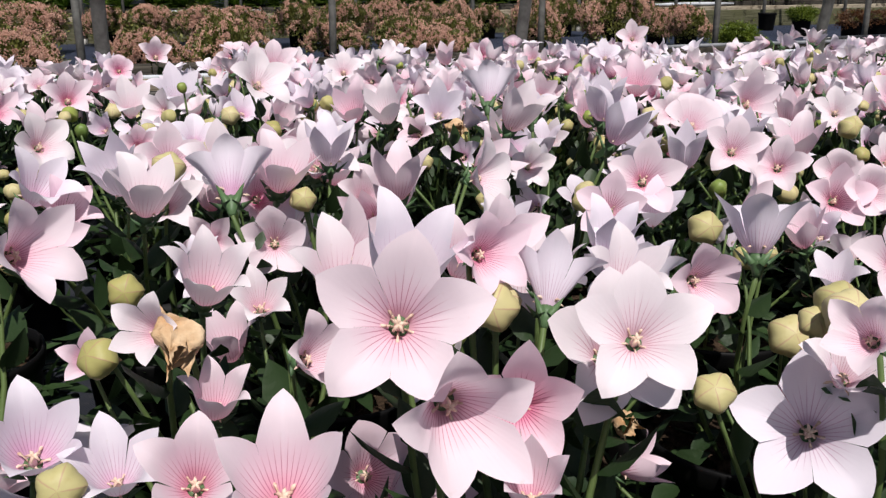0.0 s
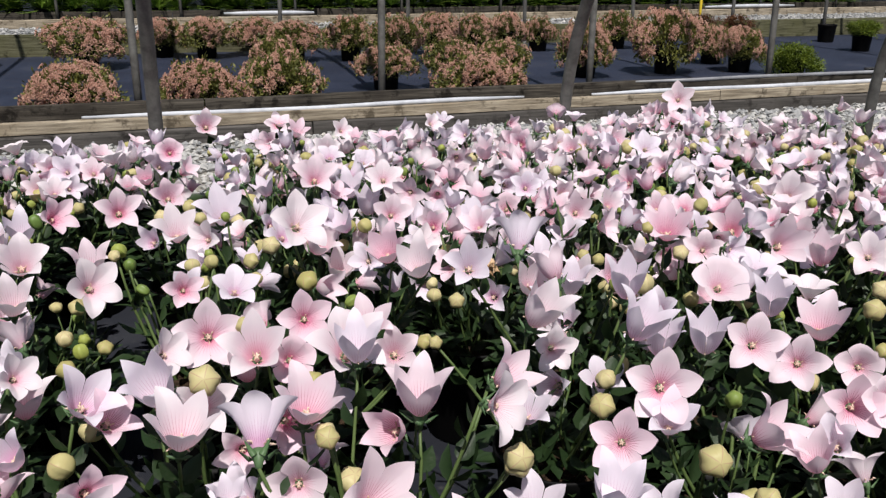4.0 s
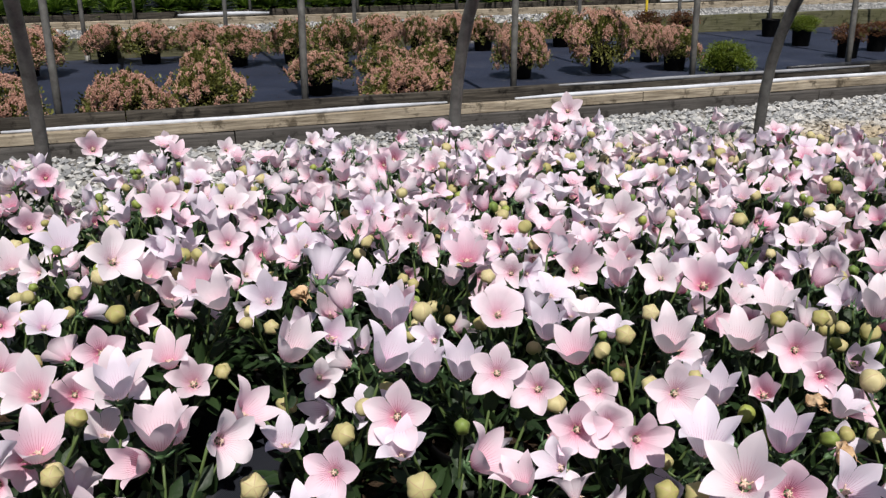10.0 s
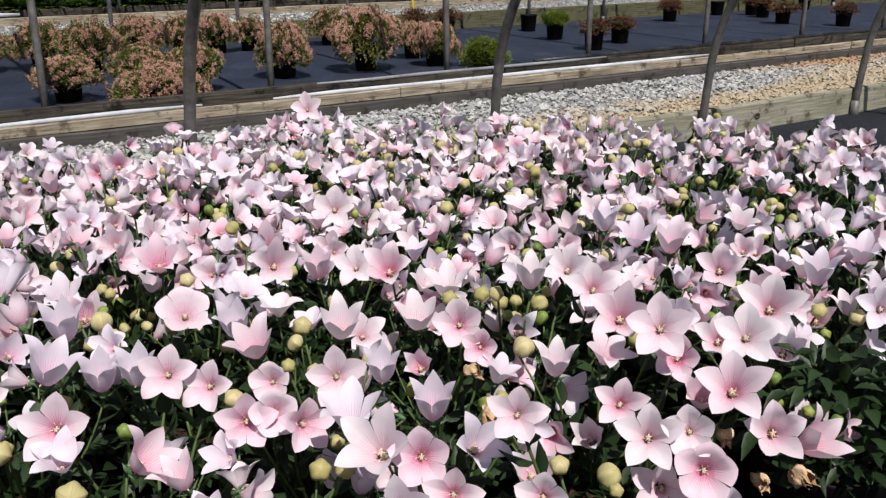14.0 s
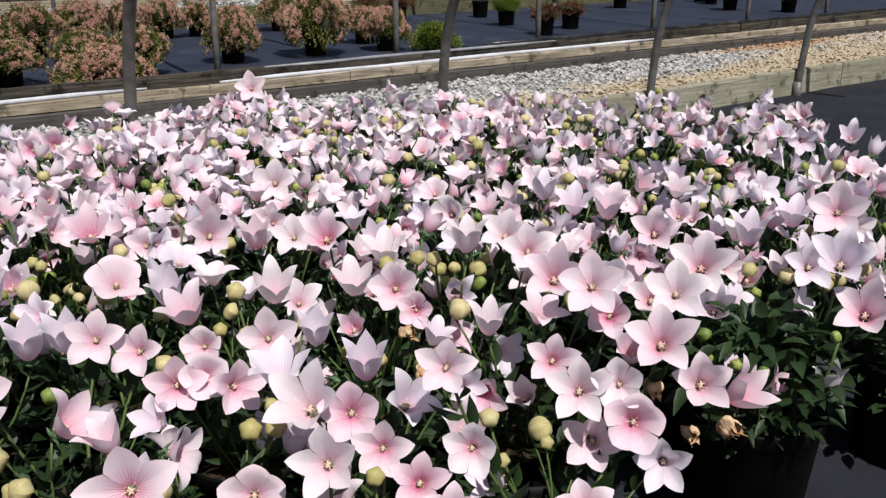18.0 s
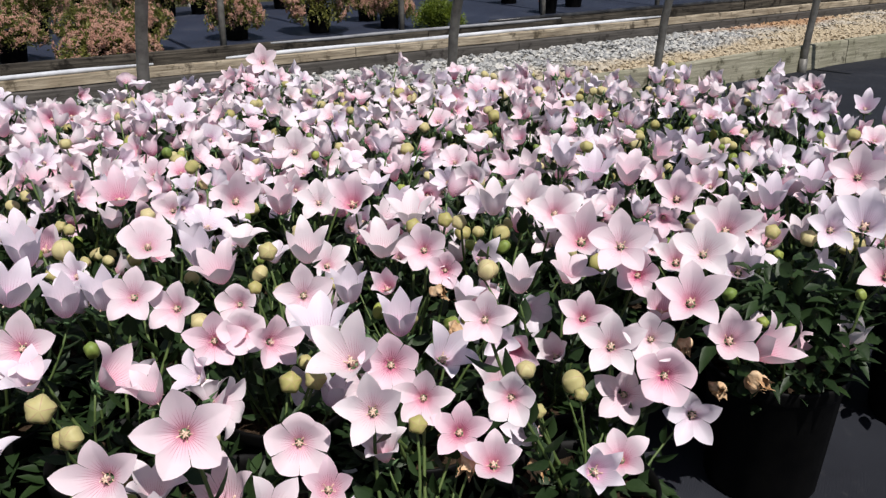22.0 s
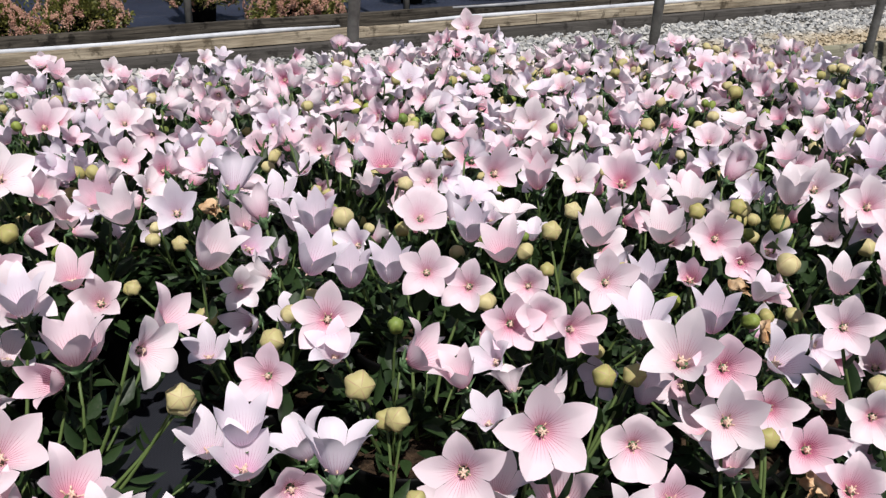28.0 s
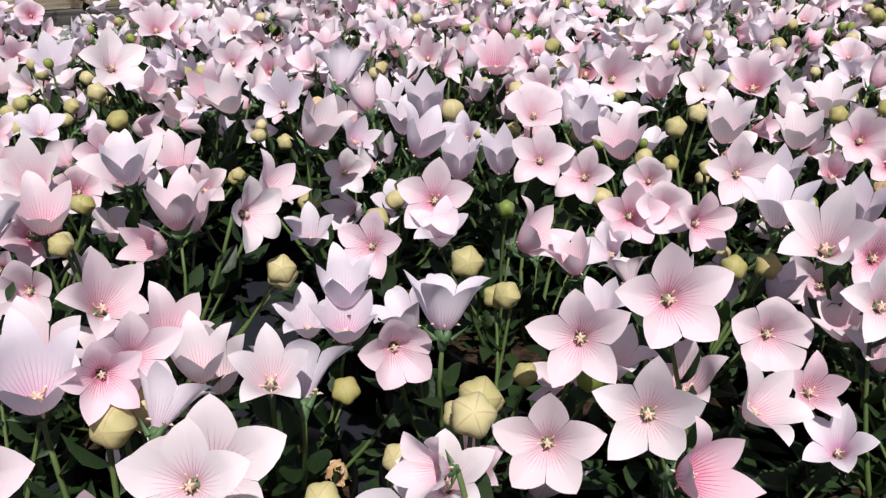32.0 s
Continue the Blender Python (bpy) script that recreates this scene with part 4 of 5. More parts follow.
BLOOMS += [
    (0.097, 0.831, 0.195, 9, 75, 1.19, "cl"), (0.157, 0.708, 0.297, 16, 80, 1.15, "cl"),
    (0.159, 0.686, 0.278, 21, 75, 1.13, "cl"), (0.310, 0.852, 0.286, 68, 42, 1.23, "cp"),
    (0.231, 0.878, 0.276, -1, 68, 1.04, "wl"), (0.203, 0.962, 0.343, 61, 67, 1.32, "cl"),
    (0.246, 1.038, 0.289, 12, 80, 1.32, "cl"), (0.295, 1.018, 0.303, -7, 80, 1.28, "cl"),
    (0.461, 0.997, 0.301, -14, 25, 0.86, "bp"), (0.545, 0.822, 0.323, -23, 85, 1.32, "cl"),
    (0.441, 1.062, 0.307, -32, 70, 1.32, "cp"), (0.455, 1.561, 0.280, -10, 40, 1.45, "wp"),
    (0.464, 1.341, 0.329, 9, 30, 1.34, "wp"), (0.599, 1.340, 0.316, -16, 40, 1.00, "ow"),
]
BLOOMS += [
    (0.645, 1.256, 0.335, -20, 45, 1.40, "wp"), (0.720, 1.175, 0.323, -24, 80, 1.32, "cw"),
    (0.537, 1.352, 0.300, -14, 80, 1.32, "cp"), (-0.133, 1.481, 0.321, 14, 30, 0.98, "op"),
    (-0.242, 1.253, 0.366, 46, 40, 1.22, "ow"), (-0.107, 1.267, 0.318, -14, 55, 1.32, "cr"),
    (0.096, 1.639, 0.333, 5, 35, 0.86, "ol"), (0.062, 1.693, 0.276, 6, 35, 0.98, "br"),
    (-0.277, 1.546, 0.359, 19, 45, 1.26, "wp"), (-0.166, 1.626, 0.344, 14, 45, 0.99, "ow"),
    (0.092, 0.951, 0.360, 58, 62, 1.32, "cw"), (0.116, 1.007, 0.307, 16, 20, 0.78, "ow"),
    (0.224, 0.905, 0.313, 0, 30, 1.04, "op"), (0.337, 0.985, 0.328, -4, 35, 0.99, "op"),
]
BLOOMS += [
    (0.428, 0.927, 0.288, 2, 25, 0.99, "or"), (0.462, 0.927, 0.296, 1, 25, 0.94, "bp"),
    (0.491, 0.908, 0.289, 23, 20, 1.00, "or"), (0.537, 0.936, 0.332, 0, 25, 0.97, "op"),
    (0.408, 0.644, 0.341, 3, 28, 1.14, "op"), (0.344, 0.626, 0.318, -11, 30, 1.15, "wp"),
    (0.574, 0.775, 0.318, -26, 50, 1.37, "ww"), (0.509, 0.708, 0.275, -5, 25, 1.05, "bp"),
    (0.113, 0.472, 0.316, 16, 40, 1.19, "ow"), (0.319, 0.583, 0.256, -6, 30, 1.06, "op"),
    (0.388, 0.581, 0.283, -9, 35, 1.26, "ww"), (0.045, 0.498, 0.367, 27, 20, 0.76, "wr"),
    (0.087, 0.546, 0.331, 21, 80, 0.97, "cw"), (0.152, 0.550, 0.312, 188, 40, 1.09, "wl"),
]
BLOOMS += [
    (0.004, 0.495, 0.344, 32, 70, 1.30, "cl"), (0.249, 0.484, 0.296, 2, 60, 0.91, "ww"),
    (0.391, 0.495, 0.299, 42, 37, 1.06, "cr"), (0.471, 0.618, 0.256, 38, 52, 1.10, "cw"),
    (0.579, 0.675, 0.319, -11, 35, 1.12, "ww"), (0.638, 0.718, 0.302, -15, 25, 0.85, "op"),
    (0.724, 0.692, 0.306, -21, 25, 0.93, "bw"), (0.614, 0.772, 0.314, -9, 30, 1.10, "br"),
    (0.674, 0.790, 0.302, 17, 50, 1.12, "cl"), (0.870, 0.858, 0.300, -23, 35, 1.02, "wp"),
    (0.963, 0.834, 0.304, -28, 60, 1.17, "cp"), (1.023, 0.777, 0.291, -23, 35, 1.23, "wp"),
    (1.071, 0.789, 0.260, 34, 42, 1.32, "cp"), (1.169, 0.860, 0.225, 42, 32, 0.88, "cr"),
]
BLOOMS += [
    (0.978, 0.763, 0.206, -31, 20, 1.06, "wl"), (0.671, 0.698, 0.267, -14, 40, 0.98, "wr"),
    (0.696, 0.658, 0.250, -17, 50, 1.02, "wp"), (0.646, 0.882, 0.293, -10, 80, 1.32, "cl"),
    (0.597, 0.971, 0.301, -6, 80, 1.15, "cl"), (0.552, 1.047, 0.332, -4, 70, 1.32, "cw"),
    (0.667, 1.130, 0.297, -9, 75, 1.31, "cw"), (0.340, 1.168, 0.324, 7, 50, 1.21, "bp"),
    (0.294, 1.304, 0.350, -2, 60, 1.32, "cr"), (1.421, 1.084, 0.378, -40, 30, 1.20, "op"),
    (1.250, 1.054, 0.351, -35, 80, 1.32, "cl"), (1.281, 0.889, 0.372, -40, 45, 1.45, "wl"),
    (1.413, 1.178, 0.327, -37, 80, 1.32, "cl"), (1.142, 1.142, 0.344, -29, 35, 1.31, "wp"),
]
BLOOMS += [
    (1.096, 1.360, 0.317, -23, 70, 1.32, "cl"), (1.061, 1.425, 0.327, -21, 85, 1.32, "cl"),
    (1.124, 1.279, 0.331, -26, 75, 1.32, "cp"), (0.976, 1.385, 0.316, 11, 25, 0.79, "br"),
    (0.206, 1.060, 0.352, 3, 80, 1.32, "cl"), (0.807, 0.917, 0.317, -18, 80, 1.14, "cw"),
    (0.829, 1.108, 0.356, -17, 86, 1.32, "cw"), (0.924, 1.002, 0.342, -23, 40, 1.40, "wp"),
    (1.139, 0.948, 0.297, -33, 50, 1.16, "cl"), (1.317, 0.871, 0.305, -42, 40, 1.41, "wp"),
    (0.717, 1.070, 0.324, -12, 30, 1.17, "bp"), (0.738, 1.030, 0.308, -16, 25, 0.86, "br"),
    (0.708, 0.738, 0.373, -19, 30, 0.88, "op"), (0.938, 0.908, 0.370, -28, 35, 1.09, "op"),
]
BLOOMS += [
    (0.964, 0.906, 0.329, -29, 30, 1.00, "br"), (1.141, 0.995, 0.341, -34, 40, 1.45, "ww"),
    (1.049, 0.896, 0.353, -31, 40, 1.16, "ow"), (0.899, 1.045, 0.371, -11, 35, 1.09, "ow"),
    (0.984, 0.805, 0.331, -30, 45, 1.34, "wp"), (0.921, 0.777, 0.306, -28, 30, 1.00, "bw"),
    (0.878, 0.791, 0.294, -25, 35, 1.21, "ww"), (0.926, 0.748, 0.274, -22, 25, 1.10, "br"),
    (0.892, 0.775, 0.238, -29, 25, 1.03, "op"), (-0.325, 0.945, 0.308, 70, 30, 0.83, "ow"),
    (-0.189, 0.986, 0.289, 27, 25, 0.95, "br"), (-0.214, 0.945, 0.308, 14, 50, 1.32, "ww"),
    (-0.081, 1.105, 0.242, 14, 40, 1.19, "wp"), (-0.118, 1.120, 0.261, 16, 70, 1.32, "cp"),
]
BLOOMS += [
    (-0.223, 0.732, 0.325, 51, 75, 1.28, "cw"), (-0.271, 0.814, 0.324, -8, 62, 1.32, "cl"),
    (-0.327, 0.803, 0.300, 54, 45, 0.99, "cr"), (-0.118, 0.766, 0.338, 43, 70, 1.23, "cp"),
    (-0.041, 0.836, 0.289, -23, 32, 1.09, "cr"), (-0.517, 1.167, 0.296, 52, 30, 1.18, "ow"),
    (-0.536, 1.219, 0.297, 32, 75, 1.32, "cp"), (-0.242, 1.376, 0.290, 48, 50, 1.32, "cw"),
    (-0.206, 1.371, 0.249, 36, 60, 1.32, "cw"), (0.012, 1.183, 0.335, 9, 40, 1.18, "wl"),
    (-0.052, 1.171, 0.332, -18, 60, 1.32, "cw"), (-0.195, 1.625, 0.281, 14, 80, 1.32, "cl"),
    (0.003, 1.785, 0.231, 6, 75, 1.32, "cl"), (-0.110, 1.818, 0.209, 39, 70, 1.32, "cl"),
]
BLOOMS += [
    (-0.299, 1.665, 0.338, 17, 35, 1.29, "wp"), (-0.186, 1.773, 0.303, 12, 40, 1.09, "ow"),
    (-0.062, 1.885, 0.277, 28, 35, 1.31, "wp"), (-0.246, 1.709, 0.291, 15, 70, 1.32, "cl"),
    (0.409, 1.159, 0.295, -12, 75, 1.32, "cl"), (0.160, 1.304, 0.260, 1, 75, 1.32, "cl"),
    (0.080, 1.239, 0.345, 175, 45, 1.45, "wl"), (0.124, 1.398, 0.265, 3, 70, 1.32, "cl"),
    (0.578, 2.776, 0.326, -8, 30, 1.32, "op"), (-0.561, 2.380, 0.302, 18, 30, 0.94, "op"),
    (-0.714, 2.252, 0.316, 22, 30, 1.42, "wp"), (-0.698, 1.957, 0.314, 25, 30, 1.00, "br"),
    (0.081, 2.264, 0.287, 3, 30, 1.38, "wr"), (-0.603, 1.470, 0.314, 29, 35, 1.26, "wp"),
]
BLOOMS += [
    (-0.596, 1.672, 0.285, 26, 35, 1.21, "wr"), (-0.749, 1.506, 0.288, 63, 30, 1.19, "wr"),
    (-0.457, 1.352, 0.310, 26, 60, 1.31, "ww"), (-0.412, 1.438, 0.314, 23, 60, 1.45, "wl"),
    (-0.112, 0.512, 0.334, 37, 60, 1.03, "cw"), (-0.123, 0.466, 0.333, -10, 30, 0.69, "ww"),
    (-0.269, 0.593, 0.333, 68, 20, 1.18, "wp"), (-0.282, 0.668, 0.319, 46, 20, 0.86, "wr"),
    (-0.174, 0.413, 0.285, 39, 60, 0.98, "cl"), (-0.130, 0.405, 0.276, 24, 70, 0.86, "cl"),
    (-0.096, 0.460, 0.287, 37, 70, 0.77, "cp"), (-0.034, 0.336, 0.314, 13, 65, 1.01, "cp"),
    (0.068, 0.378, 0.287, -6, 70, 0.79, "cp"), (0.139, 0.527, 0.214, 76, 27, 0.76, "cr"),
]
BLOOMS += [
    (0.251, 0.457, 0.333, -48, 30, 0.75, "wp"), (0.134, 0.539, 0.331, 18, 60, 0.93, "cw"),
    (-0.042, 0.582, 0.307, 27, 65, 1.32, "cw"), (0.035, 0.627, 0.309, 48, 60, 1.08, "cp"),
    (0.080, 0.596, 0.290, 15, 70, 1.18, "cw"), (0.436, 0.671, 0.237, -19, 65, 1.32, "cp"),
    (0.531, 0.659, 0.249, -5, 45, 0.89, "cr"), (-0.461, 0.875, 0.308, 65, 30, 0.75, "ow"),
    (-0.590, 1.103, 0.285, 34, 65, 1.32, "cw"), (-0.639, 1.217, 0.300, 33, 50, 1.45, "ww"),
    (-0.722, 1.368, 0.294, 33, 70, 1.32, "cl"), (-0.248, 0.853, 0.296, 25, 40, 1.09, "ww"),
    (-0.028, 0.886, 0.287, 10, 70, 1.32, "cp"), (1.308, 0.988, 0.333, -28, 30, 1.17, "wl"),
]
BLOOMS += [
    (1.835, 1.591, 0.358, -39, 50, 1.15, "cl"), (1.669, 1.707, 0.363, -34, 55, 1.00, "cl"),
    (1.359, 1.486, 0.331, -30, 50, 0.92, "cl"), (0.589, 1.704, 0.310, -11, 30, 1.31, "ow"),
    (0.925, 1.223, 0.330, -29, 45, 1.23, "ww"), (0.183, 1.561, 0.310, 4, 35, 1.04, "wp"),
    (0.644, 0.953, 0.320, -22, 50, 0.88, "cp"), (-0.108, 0.630, 0.280, 19, 55, 0.80, "cw"),
    (-0.351, 2.014, 0.310, 13, 40, 1.16, "ww"), (-0.207, 0.561, 0.270, 19, 40, 0.60, "wr"),
    (0.849, 0.883, 0.235, -42, 50, 1.02, "cw"), (1.061, 0.983, 0.306, -29, 40, 1.18, "ww"),
]
# large balloon buds: x, y, z, size
BALLOONS = []
BALLOONS += [
    (0.265, 0.519, 0.325, 0.84), (0.175, 0.469, 0.300, 0.67), (0.255, 0.535, 0.315, 0.61), (-0.180, 0.508, 0.300, 0.73),
    (-0.140, 0.369, 0.300, 0.63), (0.055, 0.478, 0.344, 0.77), (-0.211, 0.643, 0.291, 0.76), (0.326, 1.344, 0.318, 0.70),
    (0.502, 1.071, 0.342, 0.75), (0.483, 0.982, 0.332, 0.52), (0.514, 0.949, 0.337, 0.54), (0.317, 1.201, 0.299, 0.63),
    (-0.043, 1.099, 0.268, 0.55), (-0.142, 0.884, 0.318, 0.58), (-0.097, 0.747, 0.337, 0.60), (0.509, 0.812, 0.285, 0.72),
    (0.535, 0.797, 0.294, 0.70), (0.284, 0.749, 0.285, 0.64), (0.166, 0.904, 0.296, 0.56), (0.583, 1.030, 0.307, 0.51),
]
BALLOONS += [
    (0.623, 0.675, 0.298, 0.56), (0.760, 0.708, 0.273, 0.48), (0.815, 0.721, 0.280, 0.46), (0.751, 1.089, 0.362, 0.64),
    (1.212, 0.986, 0.342, 0.65), (1.272, 0.984, 0.327, 0.71), (0.258, 0.793, 0.298, 0.89), (0.078, 0.821, 0.270, 0.88),
    (0.269, 0.542, 0.322, 0.83), (-0.230, 0.822, 0.345, 0.90), (-0.138, 0.885, 0.316, 0.60), (-0.091, 0.736, 0.339, 0.61),
    (0.164, 0.886, 0.301, 0.77), (0.079, 0.816, 0.278, 0.83), (-0.041, 1.109, 0.264, 0.57), (-0.298, 1.323, 0.317, 0.82),
    (-0.315, 1.264, 0.313, 0.69), (0.292, 0.739, 0.293, 0.70), (0.058, 0.507, 0.335, 0.79), (0.304, 0.652, 0.270, 0.59),
]
BALLOONS += [
    (0.210, 0.569, 0.250, 0.70), (0.553, 1.173, 0.330, 0.72), (0.272, 0.613, 0.270, 0.91), (-0.020, 1.050, 0.290, 0.50),
    (0.207, 1.352, 0.300, 0.55), (0.716, 1.133, 0.340, 0.67), (0.791, 1.161, 0.330, 0.68), (0.536, 1.045, 0.290, 0.50),
    (0.556, 1.785, 0.310, 0.92),
]


def facing(az, el, spin):
    """Turn the flower's axis to look az degrees right of straight back along -y, lifted by el degrees."""
    a, e = radians(az), radians(el)
    d = Vector((math.sin(a) * math.cos(e), -math.cos(a) * math.cos(e), math.sin(e)))
    return d.to_track_quat("Z", "Y").to_matrix().to_4x4() @ Matrix.Rotation(spin, 4, "Z")


def shoot(plant, foot, tip, mesh, name="flower_stem"):
    """A stem from the pot's foot to a tip, both in the plant's own space."""
    d = tip - foot
    m = Matrix.Translation(foot) @ d.to_track_quat("Z", "Y").to_matrix().to_4x4()
    k = d.length / STEM
    return part(name, mesh, plant, m @ Matrix.Diagonal((min(k, 1.1), min(k, 1.1), k, 1)))


def bloom(plant, place, turn, size, form, rng, close):
    """A flower at a place in the plant's space, on its stem; a close one has its pistil and calyx apart."""
    axis = turn.to_3x3() @ Vector((0, 0, 1))
    m = Matrix.Translation(place) @ turn @ Matrix.Scale(size, 4)
    if close:
        fl = part("flower", rng.choice(COROLLAS[form]), plant, m)
        part("pistil", rng.choice(STAMENS), fl)
        part("calyx", CALYX, fl)
    else:
        part("flower", rng.choice(WHOLE[form]), plant, m)
    back = place - axis * (.25 * RAD * size)
    foot = Vector((place.x * .25 + rng.uniform(-.02, .02), place.y * .25 + rng.uniform(-.02, .02), .14))
    shoot(plant, foot, back, rng.choice(STEMS))


def budding(plant, place, size, rng, ripe, turn=None):
    if turn is None:
        turn = facing(rng.gauss(0, 80), rng.uniform(20, 85), rng.uniform(0, 6))
    part("bud", rng.choice(BUDS if ripe else GREENBUDS), plant, Matrix.Translation(place) @ turn @ Matrix.Translation((0, 0, -.014)) @ Matrix.Scale(size, 4))
    foot = Vector((place.x * .3 + rng.uniform(-.02, .02), place.y * .3 + rng.uniform(-.02, .02), .14))
    shoot(plant, foot, place - turn.to_3x3() @ Vector((0, 0, .014)), rng.choice(BARE), "bud_stem")


def inside(s, n):
    p = sn(s, n)
    right = 2.60
    far = 2.225 - max(0, s - 1.72) * 1.05
    left = -0.75 if n < 1.9 else -0.55
    return left < s < right and n < far and p.y > .14 and p.x > -.22 - .70 * p.y and p.x < p.y + .20


def from_lane(p, a, b):
    a, b, p = Vector(a), Vector(b), Vector((p.x, p.y))
    k = max(0, min(1, (p - a).dot(b - a) / (b - a).length_squared))
    return (p - a.lerp(b, k)).length


offcut = tagged(new("timber_offcut", board_mesh("timber_offcut", .27, .066, .03, M_WOODGREY, 88)), "short weathered timber offcut propped upright among the pots", "timber")
offcut.matrix_basis = Matrix.Translation((-.47, 1.76, .135)) @ Matrix.Rotation(.3, 4, "Z") @ Matrix.Rotation(-math.pi / 2, 4, "Y") @ Matrix.Rotation(math.pi / 2, 4, "X")

# lanes of bare cloth between the pots
LANES = [((0.07, 0.76), (-0.08, 1.12), 0.095), ((-0.24, 0.66), (-0.60, 1.38), 0.07), ((-0.62, 1.45), (-0.74, 1.70), 0.06)]
BACK_LANE = (-0.55, 2.02), (-0.66, 2.25), 0.10
BARE_SPOTS = [((0.21, 1.27), (0.44, 1.08), 0.045), ((0.31, 1.03), (0.40, 1.06), 0.04), ((-0.34, 1.58), (-0.30, 1.66), 0.06), ((0.04, 1.12), (-0.05, 1.26), 0.05),
              ((0.09, 2.11), (0.13, 2.15), 0.04), ((0.87, 1.67), (0.90, 1.73), 0.05), ((1.29, 1.93), (1.33, 1.97), 0.04), ((1.76, 1.95), (1.80, 2.0), 0.05), ((0.90, 1.43), (0.94, 1.46), 0.045), ((-0.61, 1.98), (-0.63, 2.06), 0.03)]
EDGE = [(1.175, 0.885), (1.40, 1.13), (1.58, 1.36), (1.80, 1.55), (1.68, 1.74), (1.88, 1.90), (1.52, 0.98), (1.74, 1.22), (1.96, 1.42), (0.58, 2.73)]
rng_ = random.Random(2024)
spots = [Vector((x, y, 0)) for x, y in EDGE]
STEP = 0.205
for i in range(-8, 22):
    for j in range(-6, 16):
        s, n = i * STEP + (j % 2) * STEP / 2 + rng_.uniform(-.02, .02), j * STEP * .88 + rng_.uniform(-.02, .02)
        p = sn(s, n)
        clear = (Vector((p.x - .26, p.y - .02))).length > .24 and not (p.y < .27 and -.1 < p.x < .75)
        if inside(s, n) and clear and all(from_lane(p, a, b) > r for a, b, r in LANES + [BACK_LANE]) and all((p - q).length > .185 for q in spots[:10]):
            spots.append(p)
for s, n in ((-.33, 2.13), (-.13, 2.20), (.08, 2.22), (.29, 2.25), (.50, 2.24), (-.03, 2.02), (.18, 2.05), (.39, 2.08), (-.24, 1.95)):
    p = sn(s, n)
    if all((p - q).length > .14 for q in spots):
        spots.append(p)
SPENT = [Vector(w) for w in ((-.110, .460, .345), (1.051, .772, .242), (-.226, .750, .24), (1.105, .834, .20), (1.026, .802, .22), (.978, .809, .29), (.77, .733, .20), (.672, .702, .24), (.025, 1.296, .31),
                             (.709, .991, .30), (.714, .899, .29), (.68, .671, .26), (-.181, 1.118, .30), (.154, .622, .20))]
LABELS = {0: "balloon flower plant with open pink-white star blooms in black pot", 1: "balloon flower plant crowded with pale pink flowers and yellow buds", 2: "balloon flower plant with lilac-white blooms and green buds in pot"}
own = {i: [] for i in range(len(spots))}
for kind, rows in (("bloom", BLOOMS), ("bud", BALLOONS)):
    for r in rows:
        i = min(range(len(spots)), key=lambda k: (spots[k].x - r[0]) ** 2 + (spots[k].y - r[1]) ** 2)
        own[i].append((kind, r))
placed = [Vector(r[:3]) for r in BLOOMS + BALLOONS]
kept, loose = list(placed), []
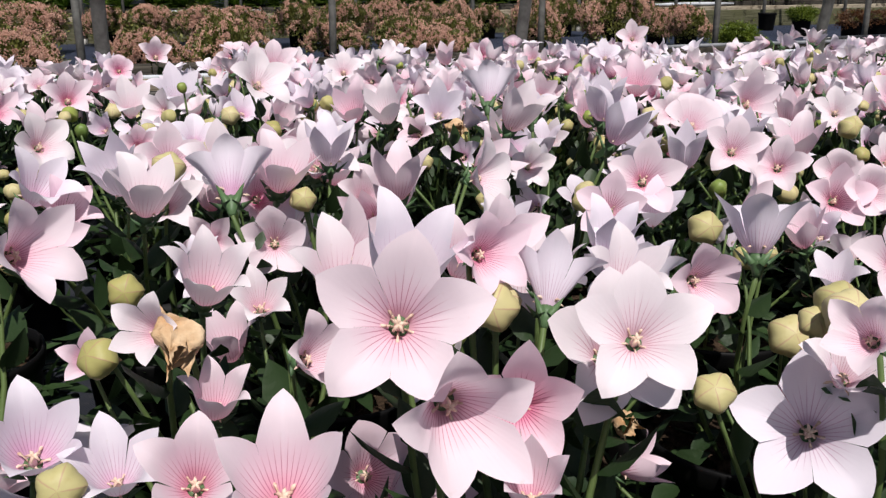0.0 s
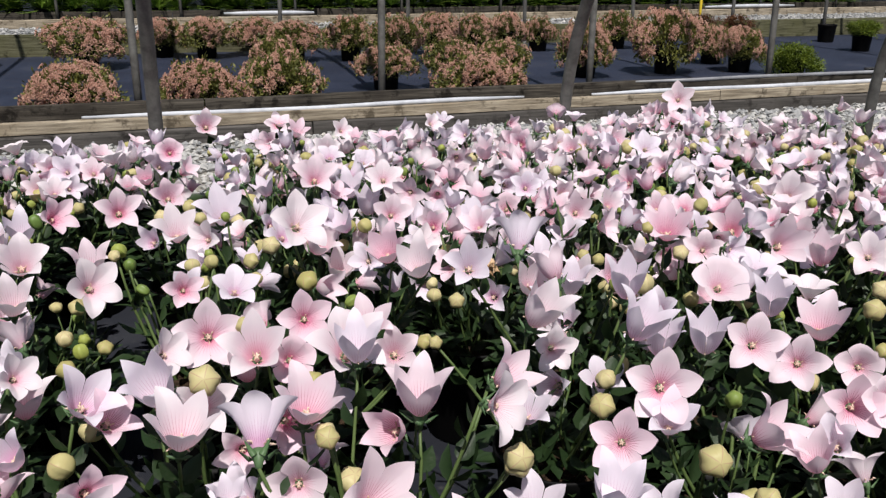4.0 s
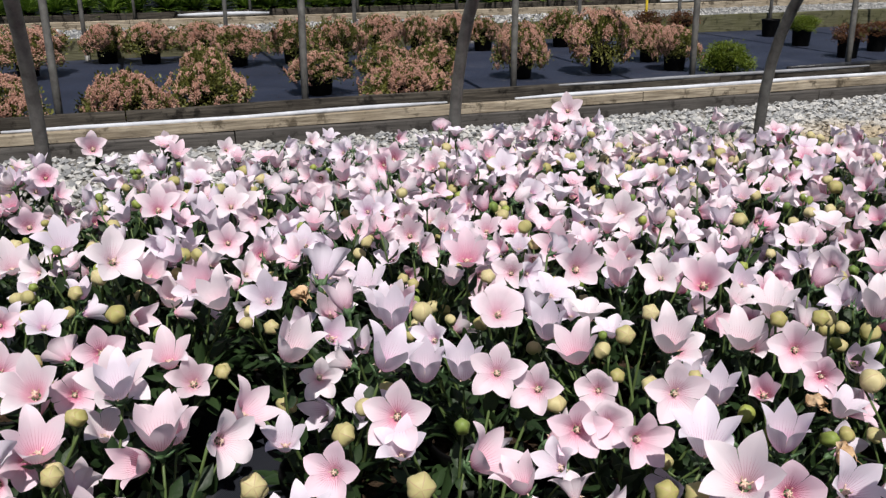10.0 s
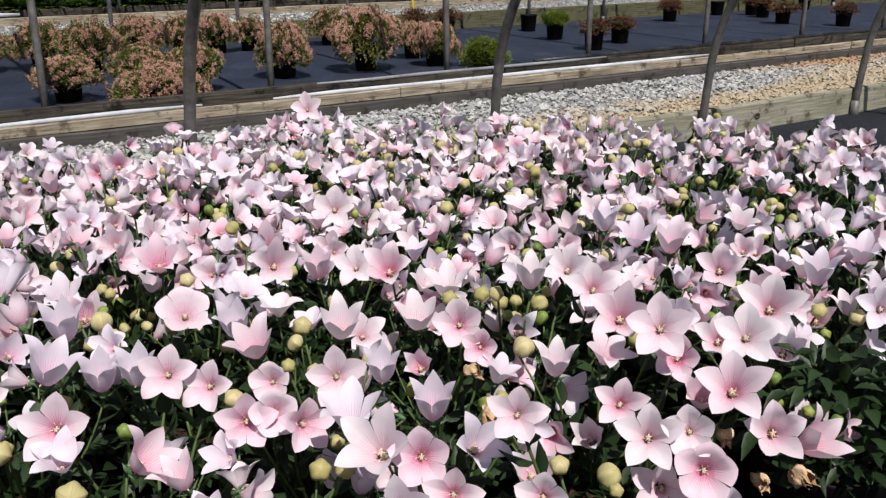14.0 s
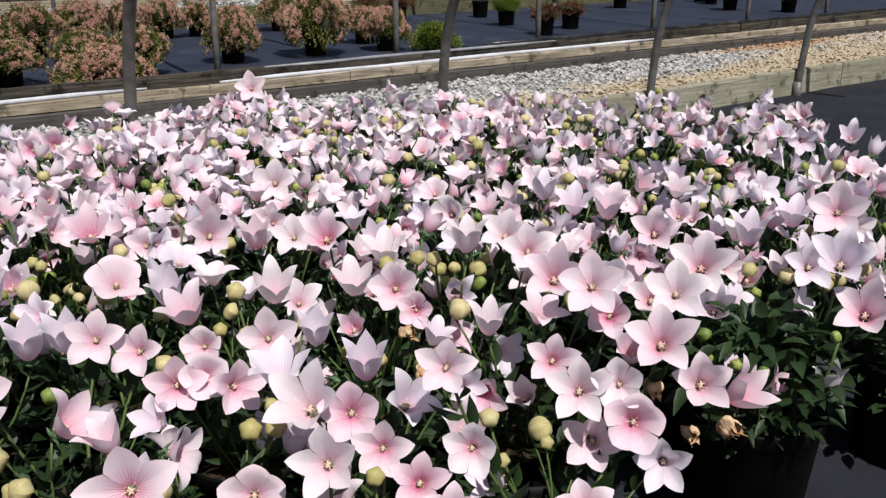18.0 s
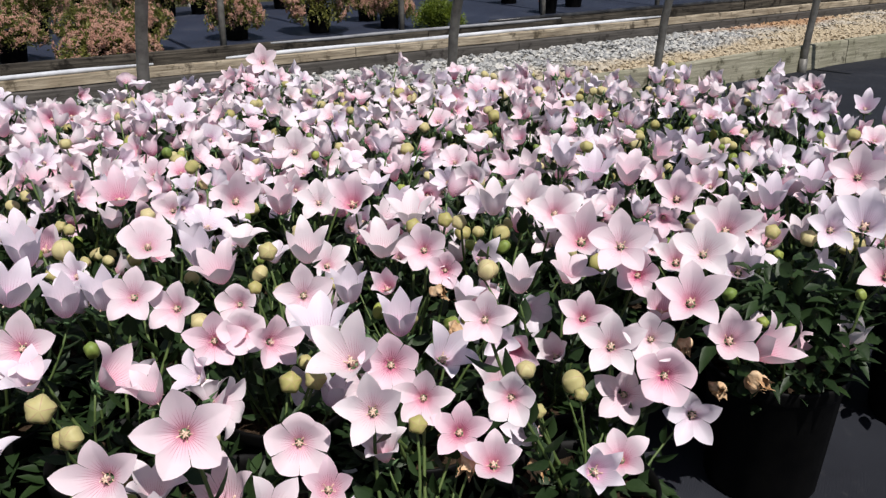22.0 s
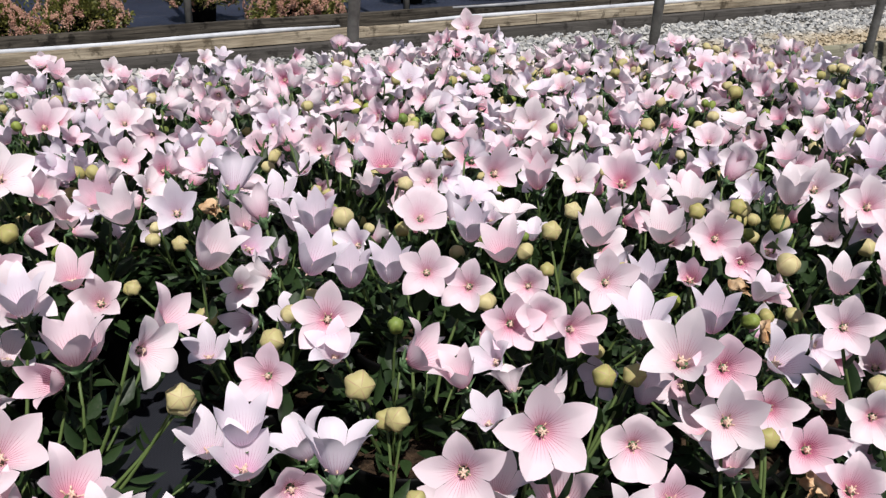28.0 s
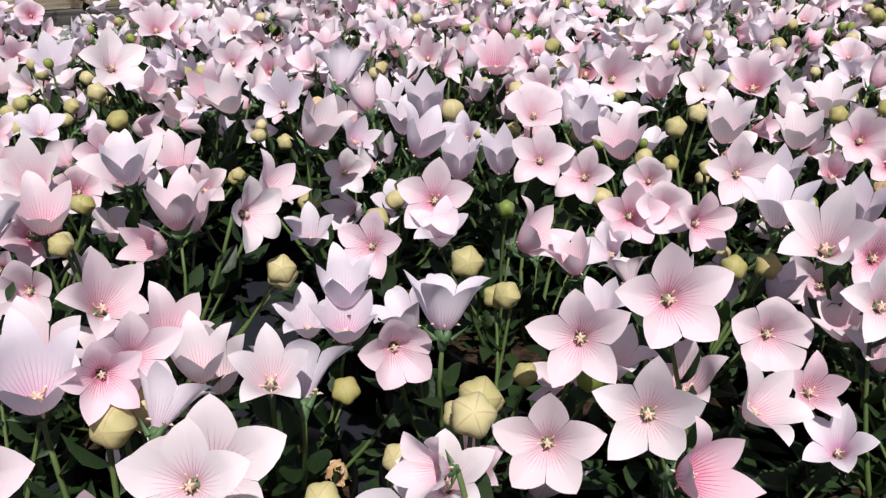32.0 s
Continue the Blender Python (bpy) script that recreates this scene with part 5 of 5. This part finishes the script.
for i, p in enumerate(spots):
    rng = random.Random(500 + i)
    close = (p - Vector((.25, .05, 0))).length < 1.25
    plant = thing("balloon_flower_plant", Matrix.Translation((p.x, p.y, 0.002)), LABELS[i % 3] if i else "leafy balloon flower plant with few blooms in black pot", "flower", "potted balloon flowers in the bed")
    large = Matrix.Scale(1.15, 4) if i == 0 else None
    part("pot", POT, plant, large, "black plastic nursery pot")
    part("compost", SOIL, plant, large)
    tagged(part("foliage", FOLIAGE[i % 5], plant, Matrix.Rotation(rng.uniform(0, 6.28), 4, "Z") @ Matrix.Diagonal(((.88, .88, 1.25, 1) if i == 0 else (.84, .84, .70, 1) if p.y < 1.08 else (.95, .95, .85, 1)))), kind="stuff")
    if i == 0:
        tagged(part("foliage", FOLIAGE[2], plant, Matrix.Translation((0, 0, .03)) @ Matrix.Rotation(2.2, 4, "Z") @ Matrix.Diagonal((.8, .8, 1.2, 1))), kind="stuff")
    base = Vector((p.x, p.y, .002))
    for kind, r in own[i]:
        if kind == "bloom":
            bloom(plant, Vector(r[:3]) - base, facing(r[3], r[4], math.pi / 2 + rng.uniform(-.2, .2)), r[5] * (1.0 if r[6][0] == 'b' else 1.12), r[6], rng, True)
        else:
            budding(plant, Vector(r[:3]) - base, r[3], rng, True, facing(rng.uniform(-35, 35), rng.uniform(15, 50), 0))
    chosen = sum(kind == "bloom" for kind, r in own[i])
    near = p.y < 1.15 and p.x < 1.2
    many = 2 if i == 0 else 17 if i < 10 else max(3, rng.choice((7, 8, 9)) - chosen) if near else max(5, rng.choice((5, 9, 13, 15, 16, 17)) - chosen)
    for _ in range(many):
        for _ in range(10):
            a, r = rng.uniform(0, 6.283), .13 * math.sqrt(rng.random())
            q = Vector((math.cos(a) * r, math.sin(a) * r, rng.gauss(.262 if near else .296 if base.y - .4 * base.x < 2.1 else .274, .022)))
            gap = .047 if close else .042
            w = base + q
            open_air = all(from_lane(w, a, b) > r + .02 for a, b, r in LANES + BARE_SPOTS)
            screens = w.y < .62 and w.z > .235 or any(abs(w.x - o.x) < .045 and -.02 < o.y - w.y < .11 and w.z > o.z - .03 for o in kept)
            if open_air and not screens and all((w - o).length > gap for o in placed):
                break
        else:
            continue
        placed.append(base + q)
        form = rng.choices(["o", "w", "b", "c"], (4, 6, 1, 5))[0] + rng.choices("pwlr", (4, 4, 5, 1))[0]
        lean = math.degrees(math.atan2(q.x, -q.y))
        az = rng.gauss(12, 75) if rng.random() < .7 else lean + rng.gauss(0, 50)
        up = 14 if form[0] == "c" else 0
        bloom(plant, q, facing(az, min(88, max(2, rng.gauss(40 + up, 24))), rng.uniform(0, 6.28)), rng.uniform(.95, 1.2) * (1.0 if close else .92) * (1.14 if form[0] == "c" else 1), form, rng, close)
    for _ in range(rng.choice((2, 3)) if close and i else rng.choice((3, 4, 6)) if many > 10 else rng.choice((6, 8, 9))):
        a, r = rng.uniform(0, 6.283), .12 * math.sqrt(rng.random())
        centre = Vector((math.cos(a) * r, math.sin(a) * r, rng.gauss(.288 if base.y - .4 * base.x < 2.1 else .268, .022)))
        for _ in range(rng.choice((1, 2, 3, 4))):
            q = centre + Vector((rng.gauss(0, .020), rng.gauss(0, .020), rng.gauss(0, .012)))
            ripe = rng.random() < (.05 if i == 0 else .62)
            w = base + q
            hides = any(abs(w.x - o.x) < .03 and -.01 < o.y - w.y < .12 and w.z > o.z - .03 for o in kept)
            if not hides and w.y > .60 and all((w - o).length > .036 for o in placed) and all((w - o).length > .024 for o in loose):
                loose.append(w)
                budding(plant, q, rng.uniform(.5, .86) if ripe else rng.uniform(.35, .6), rng, ripe)
    for q in (w - base for w in SPENT if min(range(len(spots)), key=lambda k: (spots[k].x - w.x) ** 2 + (spots[k].y - w.y) ** 2) == i):
        part("wilted_flower", rng.choice(WILTED), plant, Matrix.Translation(q) @ facing(rng.uniform(-60, 60), rng.uniform(-40, 10), rng.uniform(0, 6)) @ Matrix.Scale(rng.uniform(.72, .9), 4), "shrivelled brown bloom")
        shoot(plant, Vector((0, 0, .14)), q, rng.choice(BARE))
